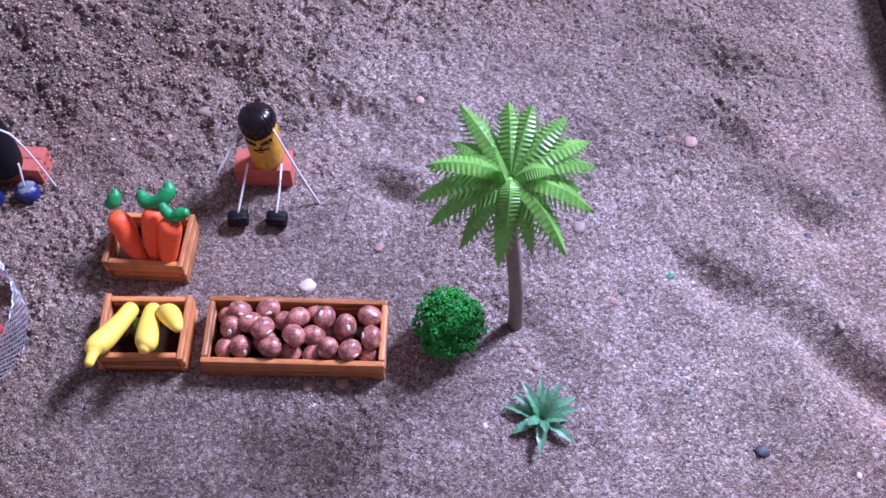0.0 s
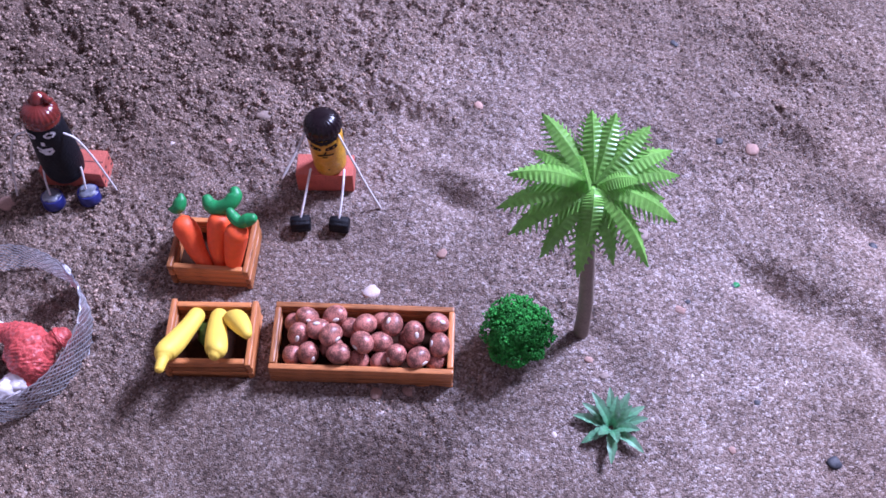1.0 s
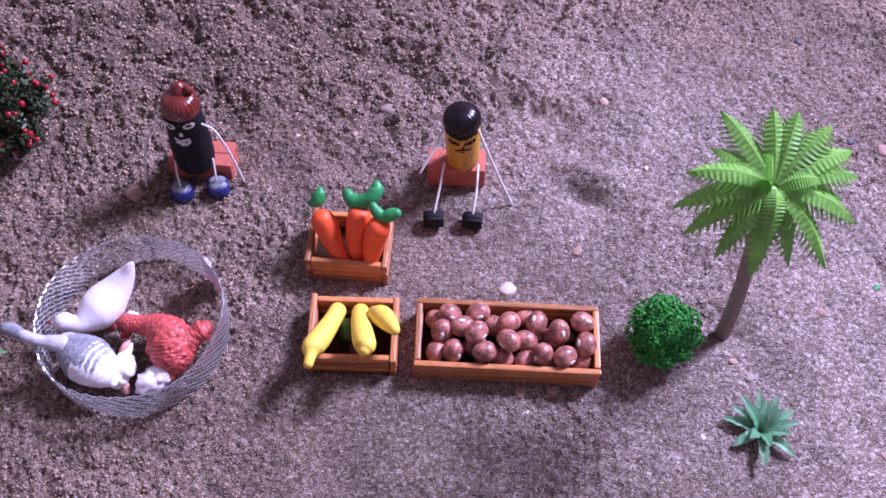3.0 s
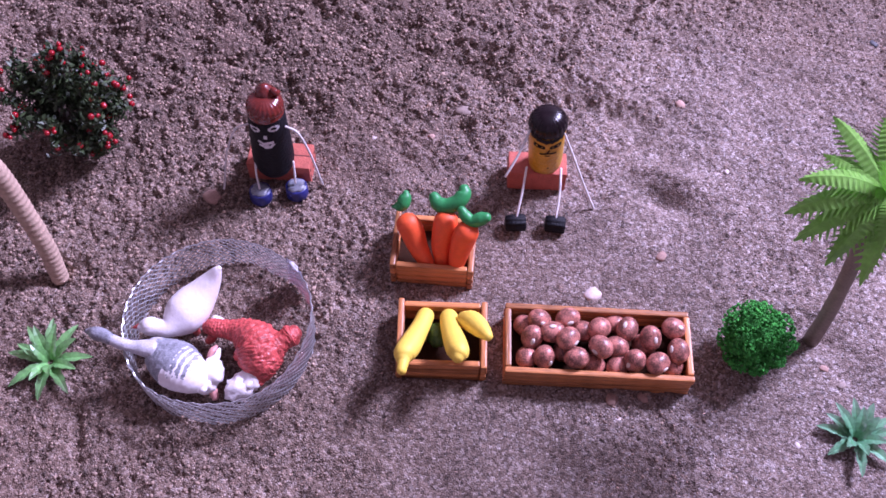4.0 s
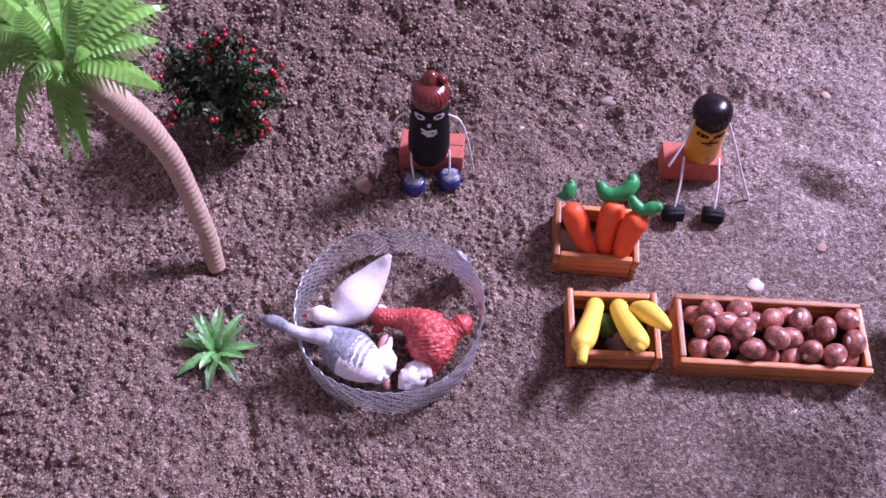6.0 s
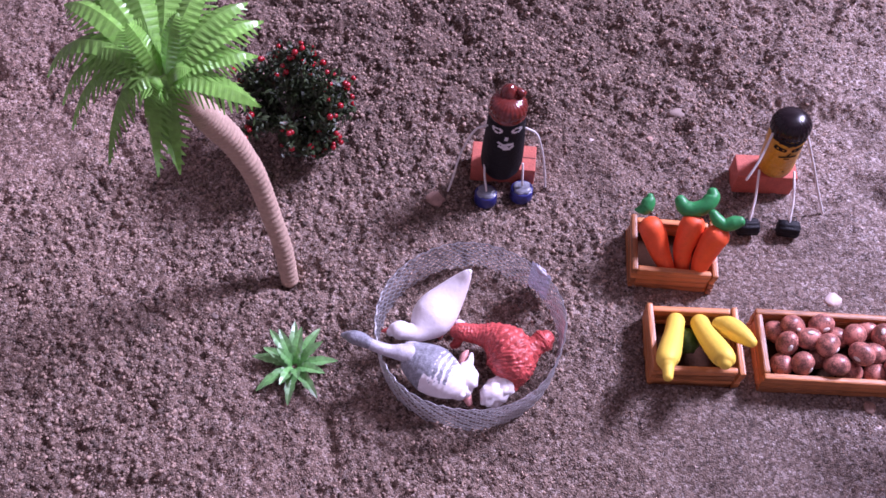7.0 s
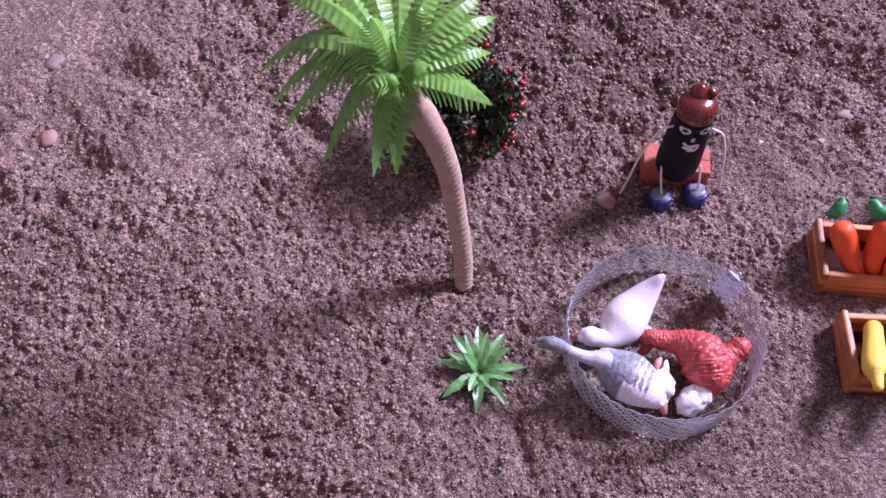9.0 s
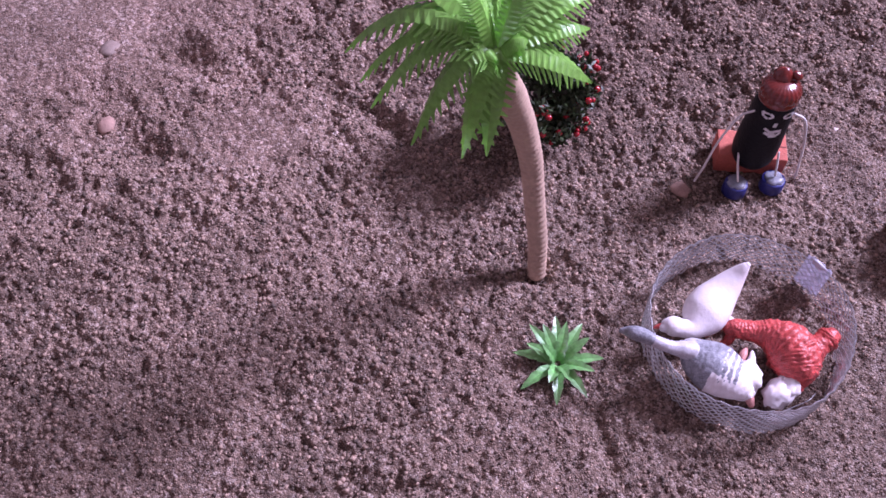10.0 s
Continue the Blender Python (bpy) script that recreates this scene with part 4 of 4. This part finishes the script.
# ---- palms ----
def frond_mesh(tip, lift, width, teeth=15):
    """A moulded plastic frond from the crown to its tip: a channelled blade with comb-like leaflets along both edges."""
    b = bmesh.new()
    tip = Vector(tip)
    length = tip.length
    knee = tip * 0.5 + Vector((0, 0, lift * length))
    steps = teeth * 2
    mid, inner, frames = [], {1: [], -1: []}, []
    for i in range(steps + 1):
        s = i / steps
        p = knee * (2 * s * (1 - s)) + tip * (s * s)
        d = (knee * (1 - s) + (tip - knee) * s).normalized()
        side = d.cross(Vector((0, 0, 1))).normalized()
        up = side.cross(d)
        w = width * (0.45 + 0.55 * math.sin(math.pi * min(1, s * 0.8 + 0.15))) * 1.08 * (1 - s ** 7) + 0.0008
        frames.append((p, d, side, up, w))
        mid.append(b.verts.new(p + up * 0.0008))
        for sgn in (1, -1):
            inner[sgn].append(b.verts.new(p + side * (sgn * w * 0.58) - up * (w * (0.17 if i % 2 else 0.10))))
    for i in range(steps):
        b.faces.new((mid[i], mid[i + 1], inner[1][i + 1], inner[1][i]))
        b.faces.new((mid[i + 1], mid[i], inner[-1][i], inner[-1][i + 1]))
    for sgn in (1, -1):
        for k in range(1, teeth):
            i = 2 * k - 1
            p, d, side, up, w = frames[i + 1]
            out = w * rng.uniform(0.92, 1.06)
            far = p + d * (0.30 * w) + side * (sgn * out) - up * (w * rng.uniform(0.36, 0.55))
            t0, t1 = b.verts.new(far - d * (0.12 * length / teeth)), b.verts.new(far + d * (0.12 * length / teeth))
            q = (inner[sgn][i], inner[sgn][i + 1], t1, t0)
            b.faces.new(q if sgn < 0 else q[::-1])
    bmesh.ops.solidify(b, geom=b.faces[:], thickness=0.0005)
    return to_mesh("frond", b, FROND, False)


def palm(base, trunk, mat, crown, fronds, label, rings):
    """Fronds: the way they point, how far out and how far above the crown their tips are, the arch, and the half width."""
    t = thing("palm_tree", base, 0, label, "palm tree", "plastic palms in the sand")
    pts = [(x - base[0], y - base[1], z - base[2], r) for x, y, z, r in trunk]
    steps = 30 if rings else 5
    uneven = lambda i, k: 1 + (0.07, 0.03, -0.07, -0.03)[i % 4] * (0.6 + 0.8 * noise.noise(Vector((i * 0.21, k * 0.35, 2)))) + 0.03 * noise.noise(Vector((i * 0.06, k * 0.3, 7)))
    part("trunk", tube(bmesh.new(), pts, steps, 18, ridge=uneven if rings else (lambda i, k: 1 + 0.02 * math.sin(i * 1.3))), mat, t, "ringed tan trunk" if rings else "smooth grey-brown trunk")
    o = Vector(crown) - Vector(base)
    b = bmesh.new()
    ball(b, o - Vector((0, 0, 0.0055)), (0.0052, 0.0052, 0.0062), sub=2, rough=0.3)
    part("heart", b, FROND, t)
    for az, out, rise, lift, width in fronds:
        way = Vector((math.cos(radians(az)), math.sin(radians(az)), 0))
        share("frond", frond_mesh(way * (out - 0.002) + Vector((0, 0, rise)), lift, width), t, Matrix.Translation(o + way * 0.002))


palm((0.188, 0.001, -0.004), [(0.188, 0.001, -0.004, 0.0048), (0.1860, 0.0015, 0.030, 0.0045), (0.1815, 0.002, 0.070, 0.0042), (0.1765, 0.004, 0.110, 0.0042), (0.1742, 0.0055, 0.139, 0.0043)], TRUNK_GREY,
     (0.174, 0.0055, 0.146),
     [(127, 0.043, 0.014, 0.16, 0.0075), (93, 0.033, 0.019, 0.14, 0.0075), (72, 0.033, 0.019, 0.14, 0.0075), (45, 0.039, 0.014, 0.19, 0.0080),
      (27, 0.045, 0.004, 0.27, 0.0080), (13, 0.045, -0.003, 0.30, 0.0075), (2, 0.037, -0.011, 0.27, 0.0070), (-14, 0.044, -0.014, 0.34, 0.0085),
      (-44, 0.041, -0.028, 0.34, 0.0075), (-64, 0.029, -0.031, 0.34, 0.0070), (-95, 0.023, -0.018, 0.54, 0.0075), (-99, 0.030, -0.038, 0.27,
      0.0075), (-135, 0.035, -0.028, 0.27, 0.0075), (-159, 0.044, -0.021, 0.27, 0.0080), (-172, 0.048, -0.011, 0.27, 0.0085), (173, 0.043, 0.001,
      0.34, 0.0085), (148, 0.035, 0.004, 0.20, 0.0070), (-171, 0.010, 0.026, 0.14, 0.0055), (159, 0.002, 0.032, 0.07, 0.0050), (4, 0.021, 0.004,
      0.47, 0.0075)],
     "small plastic palm with bright green fronds", False)
palm((-0.2782, 0.0235, -0.006), [(-0.2782, 0.0235, -0.006, 0.0054), (-0.2800, 0.0302, 0.020, 0.0056), (-0.2845, 0.0365, 0.050, 0.0058), (-0.2890, 0.0405, 0.080, 0.0062), (-0.2955, 0.0400, 0.108, 0.0068),
                               (-0.3025, 0.0350, 0.134, 0.0074), (-0.3060, 0.0290, 0.152, 0.0058), (-0.3090, 0.0240, 0.165, 0.0048), (-0.3110, 0.0215, 0.174, 0.0044)], TRUNK_BROWN,
     (-0.312, 0.021, 0.180),
     [(162, 0.072, -0.030, 0.64, 0.0095), (169, 0.062, -0.038, 0.64, 0.0090), (179, 0.055, -0.043, 0.64, 0.0085), (-159, 0.038, -0.050, 0.64,
      0.0090), (-128, 0.020, -0.055, 0.56, 0.0085), (-94, 0.016, -0.052, 0.48, 0.0085), (-137, 0.014, -0.017, 0.80, 0.0085), (6, 0.013, 0.004,
      0.64, 0.0085), (-3, 0.042, -0.015, 0.35, 0.0100), (23, 0.043, -0.002, 0.32, 0.0095), (38, 0.052, 0.005, 0.32, 0.0095), (49, 0.051, 0.010,
      0.32, 0.0095), (72, 0.050, 0.017, 0.24, 0.0095), (93, 0.052, 0.020, 0.19, 0.0095), (114, 0.050, 0.020, 0.24, 0.0095), (131, 0.055, 0.015,
      0.32, 0.0095), (144, 0.067, 0.002, 0.48, 0.0095), (168, 0.037, 0.002, 0.64, 0.0085), (60, 0.018, 0.025, 0.32, 0.0070), (148, 0.014, 0.025,
      0.40, 0.0075)],
     "plastic palm with ringed curved trunk and green fronds", True)


# ---- aloe plants ----
def aloe(loc, mat, length, leaves, label):
    t = thing("aloe", loc, 0, label, "aloe plant", "plastic aloes in the sand")
    for az, rise, k in leaves:
        b = bmesh.new()
        n = 9
        L, W = length * k, 0.0031
        rows = []
        for i in range(n):
            s = i / (n - 1)
            w = W * (0.55 + 0.75 * s) * (1 - s ** 2.2) * 1.25 + 0.0001
            a = radians(rise + 8 - 26 * s)
            x, z = L * s * math.cos(a), L * s * math.sin(a)
            jag = 1 + (0.16 if i % 2 else -0.05)
            rows.append([b.verts.new((x, w * jag, z + w * 0.35)), b.verts.new((x, 0, z - 0.0002)), b.verts.new((x, -w * jag, z + w * 0.35)), b.verts.new((x, 0, z - 0.0014 * (1 - s)))])
        for p, q in zip(rows, rows[1:]):
            for j in range(4):
                b.faces.new((p[j], p[(j + 1) % 4], q[(j + 1) % 4], q[j]))
        b.faces.new(rows[0])
        b.faces.new(rows[-1][::-1])
        bmesh.ops.recalc_face_normals(b, faces=b.faces[:])
        ob = part("leaf", b, mat, t, smooth=False)
        ob.matrix_basis = pose(math.cos(radians(az)) * 0.0015, math.sin(radians(az)) * 0.0015, 0.0015, 0, 0, az)


aloe((-0.2665, -0.0370, -0.001), ALOE_A, 0.0250,
     [(-92, 22, 0.95), (-52, 22, 0.95), (8, 24, 0.95), (60, 32, 1.0), (95, 36, 1.0), (130, 34, 1.0), (172, 26, 0.95), (-140, 20, 1.0), (-20, 40, 0.8), (35, 50, 0.85), (80, 58, 0.9), (120, 56, 0.9), (160, 46, 0.8), (-110, 48, 0.7), (-70, 60, 0.6), (150, 68, 0.6)],
     "light green plastic aloe with spiky leaves in sand")
aloe((0.2015, -0.0630, -0.001), ALOE_B, 0.0232,
     [(-96, 30, 1.0), (-42, 22, 0.95), (-150, 22, 0.85), (165, 26, 0.95), (30, 32, 0.95), (60, 40, 0.95), (92, 44, 0.95), (122, 42, 0.95), (145, 38, 0.9), (10, 34, 0.9), (-15, 46, 0.7), (-85, 58, 0.65), (80, 62, 0.8), (130, 62, 0.75), (40, 60, 0.75), (-140, 56, 0.6)],
     "blue-green plastic aloe with spiky leaves in sand")


# ---- bushes ----
def moss_bush():
    t = thing("bush", (0.1460, -0.0115, -0.002), 0, "round bright green moss ball bush on the sand", "bush")
    part("stem", tube(bmesh.new(), [(0, 0, -0.002, 0.002), (0, 0, 0.012, 0.002)], 2, 8), TWIG, t)
    b = bmesh.new()
    ball(b, (0, 0, 0.0215), (0.0140, 0.0140, 0.0145), sub=4, rough=0.3, freq=240)
    part("core", b, MOSS, t)
    one = bmesh.new()
    bmesh.ops.create_icosphere(one, subdivisions=1, radius=1)
    shape = [v.co.copy() for v in one.verts]
    sides = [[v.index for v in f.verts] for f in one.faces]
    one.free()
    r = random.Random(3)
    verts, faces = [], []
    lobes = []
    for i in range(26):
        h, a = 1 - 1.75 * (i + 0.5) / 26, i * 2.39996
        w = math.sqrt(max(0, 1 - h * h))
        reach = r.uniform(0.0125, 0.0165)
        lobes.append((Vector((math.cos(a) * w * reach, math.sin(a) * w * reach, 0.0222 + h * reach)), r.uniform(0.0046, 0.0078)))
    for i in range(7800):
        c, size = lobes[i % 26]
        d = Vector((r.gauss(0, 1), r.gauss(0, 1), r.gauss(0, 1))).normalized()
        k = 1 + 0.22 * noise.noise(d * 2.4 + c * 400) + 0.12 * noise.noise(d * 5.5)
        p = c + d * size * k * r.uniform(0.93, 1.08)
        if p.z < 0.001:
            continue
        q = r.uniform(0.0003, 0.0009)
        i0 = len(verts)
        verts += [p + Vector((c.x * r.uniform(0.6, 1.5), c.y * r.uniform(0.6, 1.5), c.z * r.uniform(0.6, 1.5))) * q for c in shape]
        faces += [[i0 + n for n in f] for f in sides]
    tufts = bpy.data.meshes.new("foliage")
    tufts.from_pydata([tuple(v) for v in verts], [], faces)
    tufts.materials.append(MOSS)
    share("foliage", tufts, t, Matrix())


moss_bush()


def berry_bush():
    base = Vector((-0.2840, 0.1160, -0.002))
    t = thing("berry_bush", base, 0, "dark green artificial bush dotted with red berries", "bush")
    r = random.Random(21)
    stems = bmesh.new()
    verts, faces, spots = [], [], []
    tube(stems, [(0, 0, -0.002, 0.0022), (0.001, 0.002, 0.02, 0.0018), (0, 0.003, 0.045, 0.0012)], 4, 8)
    for i in range(46):
        d = Vector((r.gauss(0, 1), r.gauss(0, 1), r.gauss(0.15, 0.9))).normalized()
        end = Vector((d.x * 0.040, 0.006 + d.y * 0.034, 0.048 + d.z * 0.040)) * r.uniform(0.86, 1.06)
        start = Vector((0, 0.002, r.uniform(0.008, 0.04)))
        mid = start.lerp(end, 0.5) + Vector((r.uniform(-1, 1), r.uniform(-1, 1), r.uniform(-0.4, 1))) * 0.005
        tube(stems, [(*start, 0.0007), (*mid, 0.0006), (*end, 0.0004)], 4, 5)
        for k in range(175):
            s = r.uniform(0.25, 1.0) ** 0.7
            p = start.lerp(mid, s * 2) if s < 0.5 else mid.lerp(end, s * 2 - 1)
            p = p + Vector((r.gauss(0, 1), r.gauss(0, 1), r.gauss(0, 1))) * 0.0022
            a = Vector((r.gauss(0, 1), r.gauss(0, 1), r.gauss(0.3, 1))).normalized()
            w = a.cross(Vector((r.gauss(0, 1), r.gauss(0, 1), r.gauss(0, 1)))).normalized() * r.uniform(0.0006, 0.0013)
            n = a.cross(w).normalized() * 0.0002
            L = r.uniform(0.003, 0.0062)
            i0 = len(verts)
            verts += [p - w * 0.3 + n, p + w * 0.3 + n, p + a * L * 0.5 + w + n, p + a * L, p + a * L * 0.5 - w + n, p - n, p + a * L * 0.5 + w - n, p + a * L * 0.5 - w - n]
            faces += [(i0, i0 + 1, i0 + 2, i0 + 4), (i0 + 4, i0 + 2, i0 + 3), (i0 + 5, i0 + 7, i0 + 6), (i0 + 7, i0 + 3, i0 + 6), (i0 + 1, i0 + 5, i0 + 6, i0 + 2), (i0, i0 + 4, i0 + 7, i0 + 5)]
        spots.append((end, d))
        if r.random() < 0.8:
            spots.append((mid.lerp(end, r.uniform(0.4, 0.9)), d))
    part("branchwork", stems, TWIG, t)
    me_ = bpy.data.meshes.new("leaves")
    me_.from_pydata([tuple(v) for v in verts], [], faces)
    me_.materials.append(NEEDLE)
    share("leaves", me_, t, Matrix())
    one = bmesh.new()
    ball(one, (0, 0, 0), 0.0022, sub=2)
    berry = to_mesh("berry", one, BERRY)
    for p, d in spots:
        for k in range(r.choice((0, 1, 2, 3))):
            q = p + d * 0.0012 + Vector((r.gauss(0, 1), r.gauss(0, 1), r.gauss(0, 1))) * 0.0022
            f = r.uniform(0.6, 1.05)
            share("berry", berry, t, Matrix.Translation(q) @ Matrix.Diagonal((f, f, f, 1)))


berry_bush()
